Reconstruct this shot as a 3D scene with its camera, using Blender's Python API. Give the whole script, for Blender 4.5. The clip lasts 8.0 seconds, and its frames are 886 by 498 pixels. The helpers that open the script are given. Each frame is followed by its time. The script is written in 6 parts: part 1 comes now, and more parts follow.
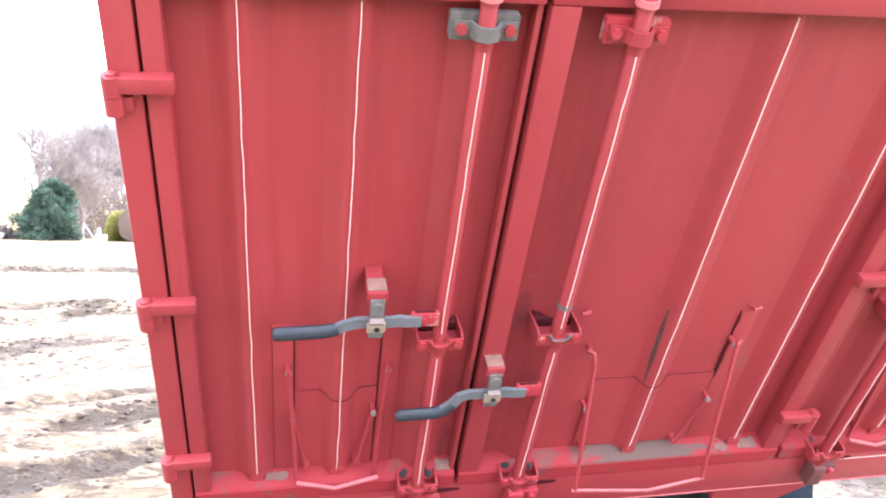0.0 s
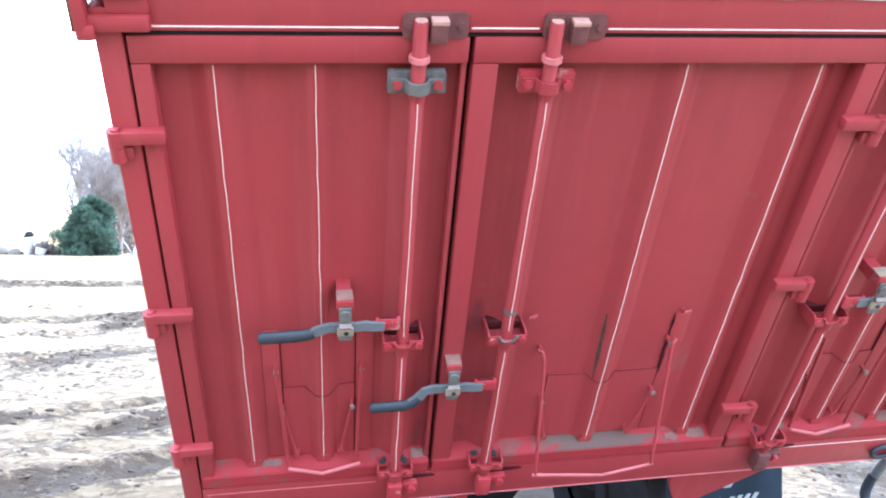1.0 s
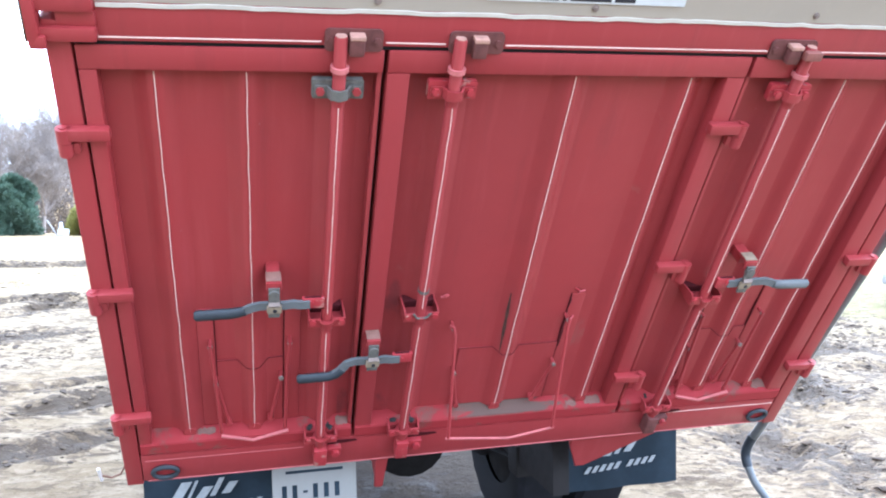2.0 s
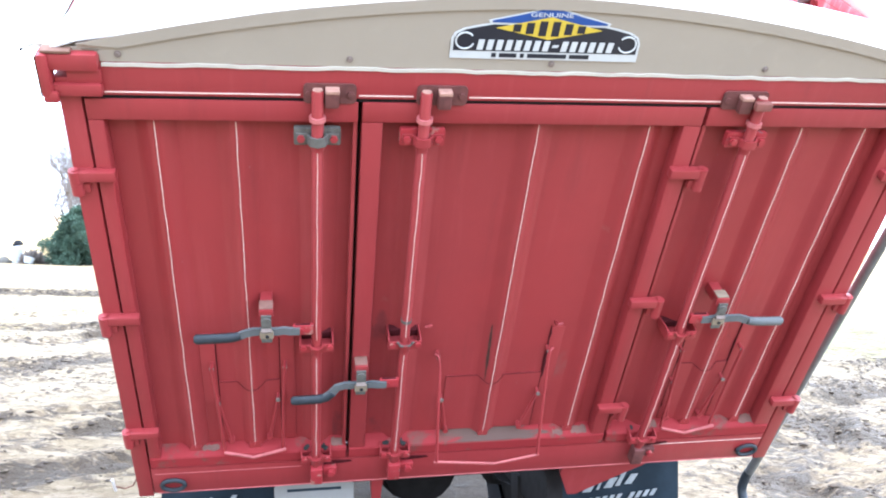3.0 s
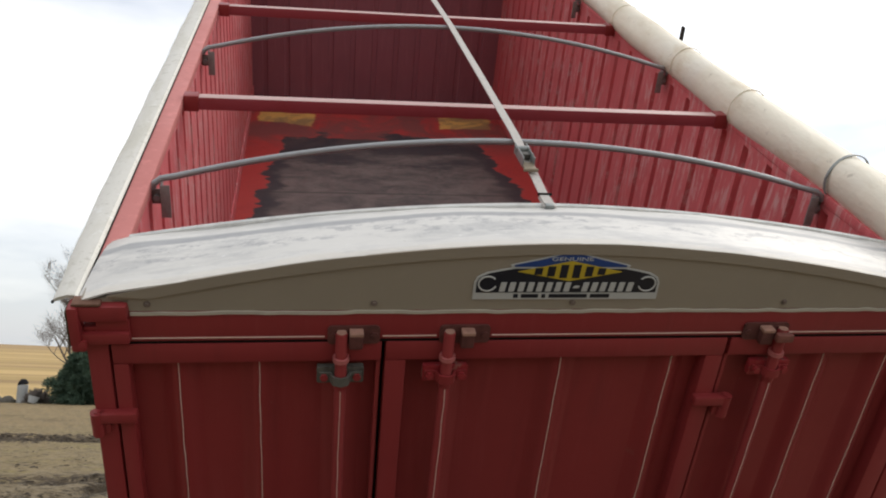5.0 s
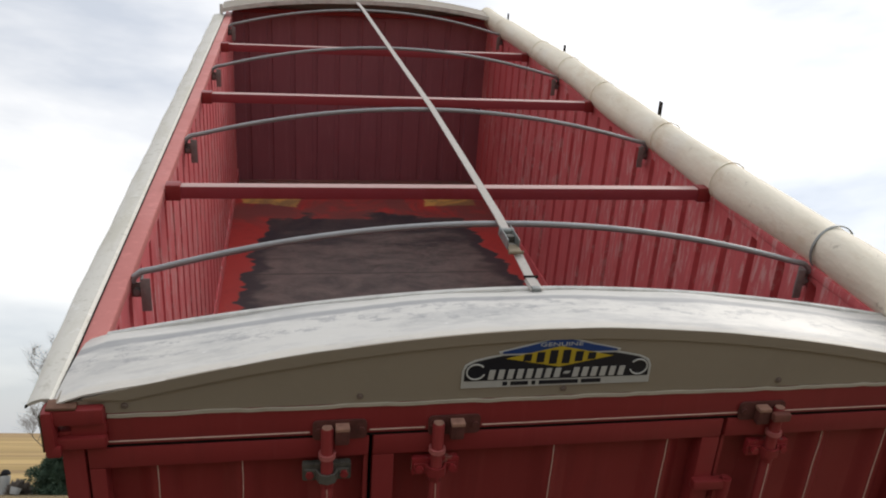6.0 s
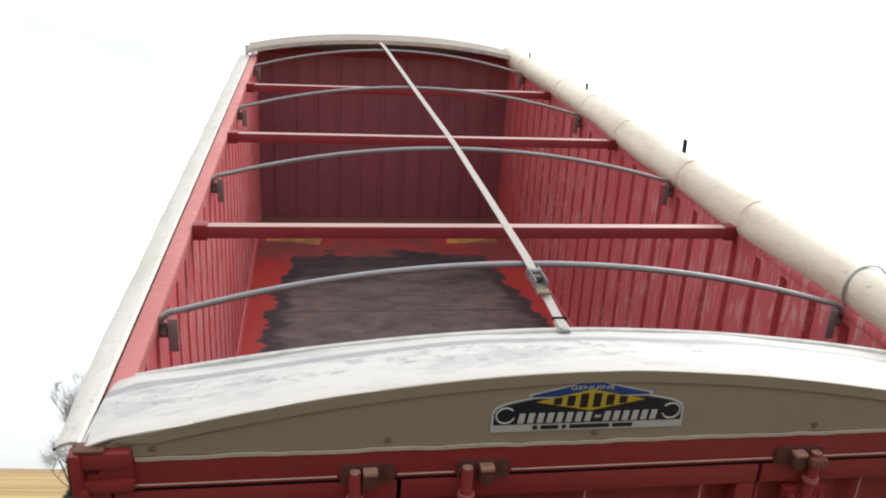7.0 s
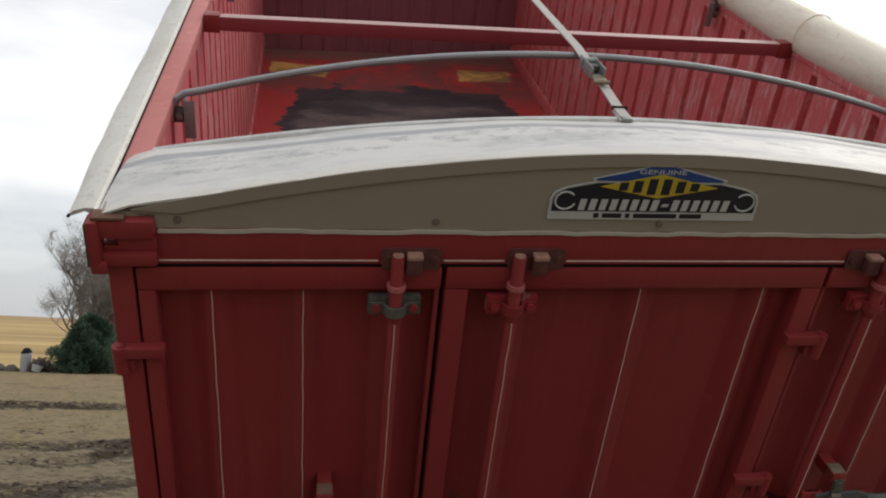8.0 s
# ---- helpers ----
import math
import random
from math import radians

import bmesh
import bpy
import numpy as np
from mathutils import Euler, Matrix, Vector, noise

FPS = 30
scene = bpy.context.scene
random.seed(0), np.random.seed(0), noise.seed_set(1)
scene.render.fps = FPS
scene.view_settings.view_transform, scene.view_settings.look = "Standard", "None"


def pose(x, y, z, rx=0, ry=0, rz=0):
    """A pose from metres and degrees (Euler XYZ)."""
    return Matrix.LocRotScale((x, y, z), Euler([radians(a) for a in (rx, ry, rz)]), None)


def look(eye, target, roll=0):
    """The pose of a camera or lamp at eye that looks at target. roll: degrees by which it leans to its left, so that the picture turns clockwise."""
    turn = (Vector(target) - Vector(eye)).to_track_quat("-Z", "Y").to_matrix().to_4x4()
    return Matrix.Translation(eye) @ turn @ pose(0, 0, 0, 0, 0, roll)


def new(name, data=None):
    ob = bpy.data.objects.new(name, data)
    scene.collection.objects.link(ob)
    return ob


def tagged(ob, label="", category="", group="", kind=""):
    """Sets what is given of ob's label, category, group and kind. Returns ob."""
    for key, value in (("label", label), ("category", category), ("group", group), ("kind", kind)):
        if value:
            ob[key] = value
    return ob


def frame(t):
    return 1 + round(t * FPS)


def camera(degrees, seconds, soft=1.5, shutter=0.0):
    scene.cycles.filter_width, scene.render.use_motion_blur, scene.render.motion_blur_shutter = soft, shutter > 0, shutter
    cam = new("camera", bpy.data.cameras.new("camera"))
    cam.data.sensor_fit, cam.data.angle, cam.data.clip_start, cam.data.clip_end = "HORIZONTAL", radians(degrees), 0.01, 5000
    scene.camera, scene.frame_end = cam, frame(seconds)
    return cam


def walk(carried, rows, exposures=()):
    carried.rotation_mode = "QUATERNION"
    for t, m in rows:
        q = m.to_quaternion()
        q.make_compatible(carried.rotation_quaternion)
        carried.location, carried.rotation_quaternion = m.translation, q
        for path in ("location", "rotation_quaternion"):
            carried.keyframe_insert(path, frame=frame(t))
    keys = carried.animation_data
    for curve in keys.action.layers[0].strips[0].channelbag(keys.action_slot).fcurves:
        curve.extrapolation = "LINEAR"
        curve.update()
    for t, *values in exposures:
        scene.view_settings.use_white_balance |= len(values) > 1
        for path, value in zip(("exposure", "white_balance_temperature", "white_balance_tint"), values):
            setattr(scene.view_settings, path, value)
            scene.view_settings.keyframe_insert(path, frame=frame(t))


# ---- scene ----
# The grain box stands raised on its hoist; its own frame has x across, y along the floor, z up its rear doors.
TILT, LEAN, HINGE_HEIGHT, DOOR_TOP = 36.0, -3.0, 0.8, 1.575
BOX = pose(0, 0, HINGE_HEIGHT) @ pose(0, 0, 0, 0, LEAN, 0) @ pose(0, 0, 0, TILT, 0, 0) @ pose(0, 0, DOOR_TOP)
TRUCK = pose(0, 0, 0, 0, LEAN, 0)

cam = camera(55.69, 8.0, soft=2.0)
# seconds; eye in the box's frame; yaw, pitch, roll
ROWS = [
    (0, -0.9403, -1.2919, 0.4637, -15.048, -38.559, 8.213),
    (0.2, -0.8796, -1.3654, 0.5308, -12.036, -37.305, 6.279),
    (0.5, -0.8198, -1.4505, 0.6075, -12.236, -36.551, 5.705),
    (0.7, -0.8087, -1.4855, 0.6348, -12.413, -37.257, 5.685),
    (1, -0.8185, -1.5426, 0.6827, -12.007, -38.251, 5.368),
    (1.2, -0.8374, -1.5826, 0.7268, -12.942, -39.094, 5.936),
    (1.5, -0.8549, -1.6448, 0.7801, -17.478, -39.351, 8.750),
    (1.7, -0.8521, -1.6751, 0.8062, -18.725, -39.038, 9.416),
    (2.8, -0.6598, -1.8903, 0.9708, -13.201, -38.609, 7.548),
    (3, -0.6390, -1.9145, 0.9896, -12.580, -37.103, 6.785),
    (3.2, -0.6434, -1.9183, 1.0030, -12.807, -35.264, 6.380),
    (3.5, -0.6512, -1.9006, 1.0332, -12.497, -33.658, 6.119),
    (3.7, -0.6543, -1.8757, 1.0580, -12.469, -33.562, 6.796),
    (4, -0.6546, -1.8437, 1.1012, -13.082, -32.845, 7.267),
    (4.2, -0.6562, -1.8237, 1.1243, -12.168, -32.582, 6.515),
    (4.5, -0.6666, -1.8000, 1.1616, -11.779, -29.913, 6.686),
    (4.7, -0.6741, -1.7854, 1.1891, -10.632, -29.215, 5.869),
    (5.8, -0.6790, -1.7113, 1.2437, -12.068, -24.622, 4.676),
    (6, -0.6641, -1.7123, 1.2386, -11.295, -23.375, 4.073),
    (6.2, -0.6633, -1.7088, 1.2386, -10.774, -22.141, 3.709),
    (6.5, -0.6676, -1.7032, 1.2420, -10.343, -21.572, 3.652),
    (6.8, -0.6760, -1.6980, 1.2525, -9.751, -21.527, 3.532),
    (7, -0.6834, -1.6934, 1.2464, -9.656, -21.027, 3.418),
    (7.2, -0.6992, -1.6891, 1.2219, -9.520, -21.248, 3.151),
    (7.5, -0.7315, -1.6609, 1.1491, -9.665, -23.735, 3.568),
    (7.7, -0.7575, -1.6345, 1.0803, -10.165, -26.064, 4.247),
    (8, -0.7840, -1.5739, 0.9625, -10.994, -30.195, 5.842),
]
EXPOSURES = [
    (0.0, 2.66, 5750, 22), (0.5, 2.55, 5150, 15), (0.75, 2.40, 5080, 13), (1.0, 2.28, 5020, 12), (1.7, 2.09, 5080, 12), (3.0, 2.22, 5250, 11), (3.5, 1.84, 5550, 11), (4.0, 0.70, 6300, 10),
    (4.5, -0.07, 6650, 10), (5.7, -0.68, 6700, 10), (6.0, -0.68, 6700, 10), (6.5, -0.28, 6700, 10), (7.0, -0.10, 6700, 10), (7.5, -0.33, 6700, 10), (8.0, -0.74, 6700, 10),
]
walk(cam, [(t, BOX @ pose(x, y, z, 90 + pitch, 0, yaw) @ pose(0, 0, 0, 0, 0, roll)) for t, x, y, z, yaw, pitch, roll in ROWS], EXPOSURES)

# ---- light: bright overcast sky with a weak veiled sun ----
SUN_ELEVATION, SUN_AZIMUTH = 48.0, 60.0
world = bpy.data.worlds.new("overcast")
scene.world = world
world.use_nodes = True
wt = world.node_tree
wt.nodes.clear()
w_out = wt.nodes.new("ShaderNodeOutputWorld")
w_add = wt.nodes.new("ShaderNodeAddShader")
w_sky = wt.nodes.new("ShaderNodeTexSky")
w_sky.sky_type = "NISHITA"
w_sky.sun_disc = False
w_sky.sun_elevation = radians(SUN_ELEVATION)
w_sky.sun_rotation = radians(SUN_AZIMUTH)
w_bg = wt.nodes.new("ShaderNodeBackground")
w_bg.inputs["Strength"].default_value = 0.05
w_cloud = wt.nodes.new("ShaderNodeBackground")
w_cloud.inputs["Strength"].default_value = 1.0
w_tc = wt.nodes.new("ShaderNodeTexCoord")
w_map = wt.nodes.new("ShaderNodeMapping")
w_map.inputs["Scale"].default_value = (1.6, 1.6, 5.5)
w_map.inputs["Location"].default_value = (0.35, 0.1, 0.2)
w_noise = wt.nodes.new("ShaderNodeTexNoise")
w_noise.inputs["Scale"].default_value = 1.4
w_noise.inputs["Detail"].default_value = 6.0
w_noise.inputs["Roughness"].default_value = 0.52
w_ramp = wt.nodes.new("ShaderNodeValToRGB")
w_ramp.color_ramp.elements[0].position = 0.36
w_ramp.color_ramp.elements[0].color = (0.76, 0.81, 0.89, 1)
w_ramp.color_ramp.elements[1].position = 0.60
w_ramp.color_ramp.elements[1].color = (1.40, 1.39, 1.37, 1)
wt.links.new(w_tc.outputs["Generated"], w_map.inputs["Vector"])
wt.links.new(w_map.outputs["Vector"], w_noise.inputs["Vector"])
# the sheet is greyer in the low sky
w_up = wt.nodes.new("ShaderNodeSeparateXYZ")
w_low = wt.nodes.new("ShaderNodeMapRange")
w_low.interpolation_type = "SMOOTHSTEP"
w_low.inputs["From Min"].default_value = 0.0
w_low.inputs["From Max"].default_value = 0.30
w_low.inputs["To Min"].default_value = -0.09
w_low.inputs["To Max"].default_value = 0.02
w_sum = wt.nodes.new("ShaderNodeMath")
wt.links.new(w_tc.outputs["Generated"], w_up.inputs[0])
wt.links.new(w_up.outputs[2], w_low.inputs["Value"])
wt.links.new(w_noise.outputs["Fac"], w_sum.inputs[0])
wt.links.new(w_low.outputs["Result"], w_sum.inputs[1])
wt.links.new(w_sum.outputs[0], w_ramp.inputs["Fac"])
# the veiled sun brightens its side of the cloud sheet
w_dot = wt.nodes.new("ShaderNodeVectorMath")
w_dot.operation = "DOT_PRODUCT"
az, el = radians(SUN_AZIMUTH), radians(SUN_ELEVATION)
w_dot.inputs[1].default_value = (math.sin(az) * math.cos(el), math.cos(az) * math.cos(el), math.sin(el))
w_glow = wt.nodes.new("ShaderNodeMapRange")
w_glow.inputs["From Min"].default_value = -1.0
w_glow.inputs["From Max"].default_value = 1.0
w_glow.inputs["To Min"].default_value = 0.52
w_glow.inputs["To Max"].default_value = 1.45
w_mul = wt.nodes.new("ShaderNodeVectorMath")
w_mul.operation = "SCALE"
wt.links.new(w_tc.outputs["Generated"], w_dot.inputs[0])
wt.links.new(w_dot.outputs["Value"], w_glow.inputs["Value"])
wt.links.new(w_ramp.outputs["Color"], w_mul.inputs[0])
wt.links.new(w_glow.outputs["Result"], w_mul.inputs["Scale"])
wt.links.new(w_mul.outputs["Vector"], w_cloud.inputs["Color"])
wt.links.new(w_sky.outputs["Color"], w_bg.inputs["Color"])
wt.links.new(w_bg.outputs["Background"], w_add.inputs[0])
wt.links.new(w_cloud.outputs["Background"], w_add.inputs[1])
wt.links.new(w_add.outputs["Shader"], w_out.inputs["Surface"])

sun_data = bpy.data.lights.new("sun", "SUN")
sun_data.energy = 1.35
sun_data.angle = radians(25)
sun_data.color = (1.0, 0.96, 0.9)
sun = new("sun", sun_data)
sun_dir = Vector((math.sin(radians(SUN_AZIMUTH)) * math.cos(radians(SUN_ELEVATION)), math.cos(radians(SUN_AZIMUTH)) * math.cos(radians(SUN_ELEVATION)), math.sin(radians(SUN_ELEVATION))))
sun.matrix_world = look(sun_dir * 40, (0, 0, 0))


# ---- materials ----
class Mat:
    """A small builder round a Principled material."""

    def __init__(self, name, color, rough=0.6, metal=0.0, spec=0.5):
        self.mat = bpy.data.materials.new(name)
        self.mat.use_nodes = True
        self.nt = self.mat.node_tree
        self.bsdf = self.nt.nodes["Principled BSDF"]
        self.bsdf.inputs["Base Color"].default_value = (*color, 1)
        self.bsdf.inputs["Roughness"].default_value = rough
        self.bsdf.inputs["Metallic"].default_value = metal
        self.bsdf.inputs["Specular IOR Level"].default_value = spec
        self.col = self.rgb(color)
        self.tc = self.nt.nodes.new("ShaderNodeTexCoord")
        self.height = None

    def rgb(self, color):
        n = self.nt.nodes.new("ShaderNodeRGB")
        n.outputs[0].default_value = (*color, 1)
        return n.outputs[0]

    def coords(self, scale=(1, 1, 1), loc=(0, 0, 0), source="Object"):
        m = self.nt.nodes.new("ShaderNodeMapping")
        m.inputs["Scale"].default_value = scale
        m.inputs["Location"].default_value = loc
        self.nt.links.new(self.tc.outputs[source], m.inputs["Vector"])
        return m.outputs["Vector"]

    def noise(self, scale, detail=4.0, rough=0.55, stretch=(1, 1, 1), loc=(0, 0, 0), distortion=0.0):
        n = self.nt.nodes.new("ShaderNodeTexNoise")
        n.inputs["Scale"].default_value = scale
        n.inputs["Detail"].default_value = detail
        n.inputs["Roughness"].default_value = rough
        n.inputs["Distortion"].default_value = distortion
        self.nt.links.new(self.coords(stretch, loc), n.inputs["Vector"])
        return n.outputs["Fac"]

    def ramp(self, value, lo, hi):
        n = self.nt.nodes.new("ShaderNodeMapRange")
        n.interpolation_type = "SMOOTHSTEP"
        n.inputs["From Min"].default_value = lo
        n.inputs["From Max"].default_value = hi
        self.nt.links.new(value, n.inputs["Value"])
        return n.outputs["Result"]

    def math(self, op, a, b):
        n = self.nt.nodes.new("ShaderNodeMath")
        n.operation = op
        for i, v in enumerate((a, b)):
            if isinstance(v, (int, float)):
                n.inputs[i].default_value = v
            else:
                self.nt.links.new(v, n.inputs[i])
        return n.outputs[0]

    def axis(self, which, source="Object"):
        n = self.nt.nodes.new("ShaderNodeSeparateXYZ")
        self.nt.links.new(self.tc.outputs[source], n.inputs[0])
        return n.outputs[which]

    def over(self, fac, color, amount=1.0):
        """Lays a colour (or a socket) over the base colour where fac is 1."""
        n = self.nt.nodes.new("ShaderNodeMix")
        n.data_type = "RGBA"
        self.nt.links.new(self.math("MULTIPLY", fac, amount), n.inputs["Factor"])
        self.nt.links.new(self.col, n.inputs["A"])
        self.nt.links.new(color if not isinstance(color, tuple) else self.rgb(color), n.inputs["B"])
        self.col = n.outputs["Result"]
        return self

    def roughness(self, fac, lo, hi):
        n = self.nt.nodes.new("ShaderNodeMapRange")
        n.inputs["To Min"].default_value = lo
        n.inputs["To Max"].default_value = hi
        self.nt.links.new(fac, n.inputs["Value"])
        self.nt.links.new(n.outputs["Result"], self.bsdf.inputs["Roughness"])
        return self

    def bump(self, value, strength=0.3, distance=0.01):
        n = self.nt.nodes.new("ShaderNodeBump")
        n.inputs["Strength"].default_value = strength
        n.inputs["Distance"].default_value = distance
        self.nt.links.new(value, n.inputs["Height"])
        if self.height is not None:
            self.nt.links.new(self.height, n.inputs["Normal"])
        self.height = n.outputs["Normal"]
        return self

    def vary(self, amount=0.15):
        """Each object of the kind a little lighter or darker."""
        info = self.nt.nodes.new("ShaderNodeObjectInfo")
        hsv = self.nt.nodes.new("ShaderNodeHueSaturation")
        val = self.math("ADD", self.math("MULTIPLY", info.outputs["Random"], amount), 1 - amount / 2)
        self.nt.links.new(val, hsv.inputs["Value"])
        self.nt.links.new(self.col, hsv.inputs["Color"])
        self.col = hsv.outputs["Color"]
        return self

    def done(self):
        self.nt.links.new(self.col, self.bsdf.inputs["Base Color"])
        if self.height is not None:
            self.nt.links.new(self.height, self.bsdf.inputs["Normal"])
        return self.mat


def red_paint(name, color, rough, chip=0.5, dust=0.25, scuff=0.0, smudges=()):
    m = Mat(name, color, rough, spec=0.38)
    broad = m.noise(1.7, 5, 0.6)
    fine = m.noise(38, 5, 0.65)
    streak = m.noise(3.2, 5, 0.6, stretch=(9, 9, 0.8))
    m.over(m.ramp(broad, 0.42, 0.72), tuple(c * 0.78 for c in color), 0.4)
    m.over(m.ramp(m.noise(2.1, 7, 0.7, stretch=(7, 7, 0.7), loc=(5, 2, 8)), 0.55, 0.68), tuple(c * 0.6 + 0.006 for c in color), 0.22)
    m.over(m.ramp(streak, 0.5, 0.75), tuple(min(1, c * 1.3 + 0.035) for c in color), dust)
    m.over(m.ramp(m.noise(9, 6, 0.7, loc=(3, 1, 2)), 0.66, 0.74), (0.24, 0.15, 0.11), chip * 0.5)
    m.over(m.ramp(fine, 0.70, 0.76), (0.30, 0.20, 0.17), chip)
    if scuff:
        rubbed = m.math("MULTIPLY", m.ramp(m.noise(0.9, 4, 0.6, loc=(7, 3, 2)), 0.38, 0.54), m.ramp(m.noise(8, 8, 0.74, stretch=(1, 4, 0.8), loc=(1, 8, 4)), 0.49, 0.61))
        m.over(rubbed, (0.68, 0.47, 0.45), scuff)
    if smudges:
        x, z = m.axis(0), m.axis(2)
        cloud = m.noise(11, 7, 0.7, stretch=(1.4, 1, 0.8), loc=(4, 4, 1))
        for cx, cz, reach, tone in smudges:
            dx, dz = m.math("SUBTRACT", x, cx), m.math("MULTIPLY", m.math("SUBTRACT", z, cz), 0.6)
            near = m.math("SUBTRACT", reach, m.math("SQRT", m.math("ADD", m.math("MULTIPLY", dx, dx), m.math("MULTIPLY", dz, dz)), 0))
            m.over(m.ramp(m.math("ADD", near, m.math("MULTIPLY", m.math("SUBTRACT", cloud, 0.52), 0.22)), 0.0, 0.05), tone, 0.55)
    m.roughness(m.ramp(broad, 0.3, 0.7), rough * 0.8, min(1, rough * 1.35))
    m.bump(m.noise(2.6, 3, 0.5), 0.25, 0.02).bump(fine, 0.08, 0.003)
    return m.done()


RED = (0.256, 0.0318, 0.0325)
M_RED = red_paint("red_paint", RED, 0.44, 0.35, 0.14)
M_RED_FRAME = red_paint("red_frame_paint", (0.252, 0.0305, 0.0325), 0.40, 0.3, 0.14)
# the dark tone paints both grime and the shade round the door hardware
GRIME_SHADE, SCUFF = (0.085, 0.022, 0.024), (0.215, 0.085, 0.070)
M_SHEET = red_paint("smudged_red_door_paint", RED, 0.44, 0.35, 0.14, smudges=((-0.525, -0.90, 0.035, GRIME_SHADE), (-0.525, -1.30, 0.045, GRIME_SHADE), (-0.365, -0.83, 0.035, GRIME_SHADE), (-0.370, -1.30, 0.040, GRIME_SHADE), (-0.250, -1.33, 0.035, GRIME_SHADE), (0.245, -1.08, 0.050, SCUFF), (0.150, -1.06, 0.030, SCUFF), (0.690, -0.84, 0.035, GRIME_SHADE), (0.570, -1.33, 0.045, GRIME_SHADE), (0.850, -0.96, 0.030, GRIME_SHADE), (-0.640, -0.96, 0.020, GRIME_SHADE)))
# scuffed inside paint, its red made lighter in place of light inside the box
M_RED_IN = red_paint("red_paint_scuffed_lightened", (0.61, 0.130, 0.142), 0.5, 0.6, 0.5, 0.6)


def top_lit_bar():
    """Red paint with pale dust and the sky's highlight painted on the upper faces."""
    m = Mat("dusty_top_lit_red_paint", (0.28, 0.046, 0.060), 0.5, spec=0.35)
    n = m.noise(7, 6, 0.65)
    m.over(m.ramp(n, 0.45, 0.7), (0.24, 0.03, 0.034), 0.5)
    up = m.nt.nodes.new("ShaderNodeSeparateXYZ")
    m.nt.links.new(m.tc.outputs["Normal"], up.inputs[0])
    m.over(m.ramp(up.outputs[2], 0.35, 0.8), (0.60, 0.44, 0.41), 0.75)
    m.bump(n, 0.1, 0.004)
    return m.done()


M_BAR = top_lit_bar()
# dusty red of the front wall, with the wall's shade put into the colour
M_RED_FRONT = red_paint("dusty_shaded_red_paint", (0.275, 0.098, 0.122), 0.6, 0.4, 0.4)
M_FADED = red_paint("sun_faded_red_paint", (0.56, 0.20, 0.185), 0.55, 0.6, 0.4)


def worn_hardware():
    m = Mat("worn_red_hardware", (0.30, 0.026, 0.032), 0.5)
    n = m.noise(26, 6, 0.65)
    m.over(m.ramp(n, 0.55, 0.64), (0.36, 0.22, 0.17), 0.7)
    m.over(m.ramp(m.noise(60, 5, 0.6, loc=(5, 5, 5)), 0.62, 0.68), (0.15, 0.13, 0.12), 0.6)
    m.bump(n, 0.25, 0.004)
    return m.done()


M_HARD = worn_hardware()


def ledge_paint():
    """Red ledge rubbed to grey steel in long patches along its middle."""
    m = Mat("rubbed_red_ledge", (0.240, 0.022, 0.025), 0.65, spec=0.25)
    x = m.axis(0)
    n = m.noise(3.0, 6, 0.65, stretch=(1, 6, 6))
    near = m.math("SUBTRACT", 0.15, m.math("ABSOLUTE", m.math("SUBTRACT", x, 0.04), 0))
    slope = m.ramp(m.axis(2), -1.376, -1.371)
    m.over(m.math("MULTIPLY", slope, m.ramp(m.math("ADD", near, m.math("MULTIPLY", m.math("SUBTRACT", n, 0.5), 0.8)), 0.0, 0.05)), (0.076, 0.070, 0.053), 0.85)
    m.over(m.ramp(m.noise(7, 6, 0.65, loc=(3, 3, 3)), 0.56, 0.64), (0.115, 0.066, 0.050), 0.7)
    m.bump(n, 0.15, 0.004)
    return m.done()


M_LEDGE = ledge_paint()


def plain(name, color, rough=0.6, metal=0.0, scale=14, amount=0.35, dark=0.6, bump=0.15, stretch=(1, 1, 1), spec=0.5):
    m = Mat(name, color, rough, metal, spec)
    n = m.noise(scale, 6, 0.62, stretch=stretch)
    m.over(m.ramp(n, 0.4, 0.7), tuple(c * dark for c in color), amount)
    m.over(m.ramp(m.noise(scale * 5, 4, 0.6, stretch=stretch, loc=(2, 7, 1)), 0.55, 0.7), tuple(min(1, c * 1.2) for c in color), amount * 0.6)
    m.roughness(n, rough * 0.8, min(1, rough * 1.25))
    if bump:
        m.bump(n, bump, 0.004)
    return m.done()


M_STRIPE = plain("cream_pinstripe_paint", (0.72, 0.54, 0.47), 0.5, 0, 30, 0.5, 0.7, 0.05)
M_STEEL = plain("weathered_grey_steel", (0.27, 0.29, 0.285), 0.45, 0.35, 30, 0.5, 0.6, 0.2)
M_CLAMP = plain("rust_flecked_teal_grey_steel", (0.118, 0.112, 0.098), 0.65, 0.1, 40, 0.8, 0.45, 0.3)
M_CRANK = plain("dull_grey_crank_steel", (0.15, 0.155, 0.15), 0.5, 0.3, 16, 0.5, 0.6, 0.1)
M_POCKET = plain("dark_grey_bow_bracket", (0.25, 0.225, 0.22), 0.6, 0.2, 30, 0.5, 0.6, 0.2)
M_BOLT = plain("brownish_bolt_heads", (0.21, 0.165, 0.14), 0.6, 0.2, 30, 0.5, 0.6, 0.1)
M_LEVER = plain("blue_grey_painted_lever", (0.105, 0.113, 0.114), 0.62, 0.0, 30, 0.5, 0.65, 0.15)
M_PULL = plain("rubbed_pink_red_bar", (0.44, 0.13, 0.125), 0.5, 0, 30, 0.5, 0.6, 0.1)
M_SEAM_SHADE = plain("dark_maroon_seam_and_shade", (0.055, 0.008, 0.010), 0.7, 0, 30, 0.4, 0.6, 0, spec=0.12)
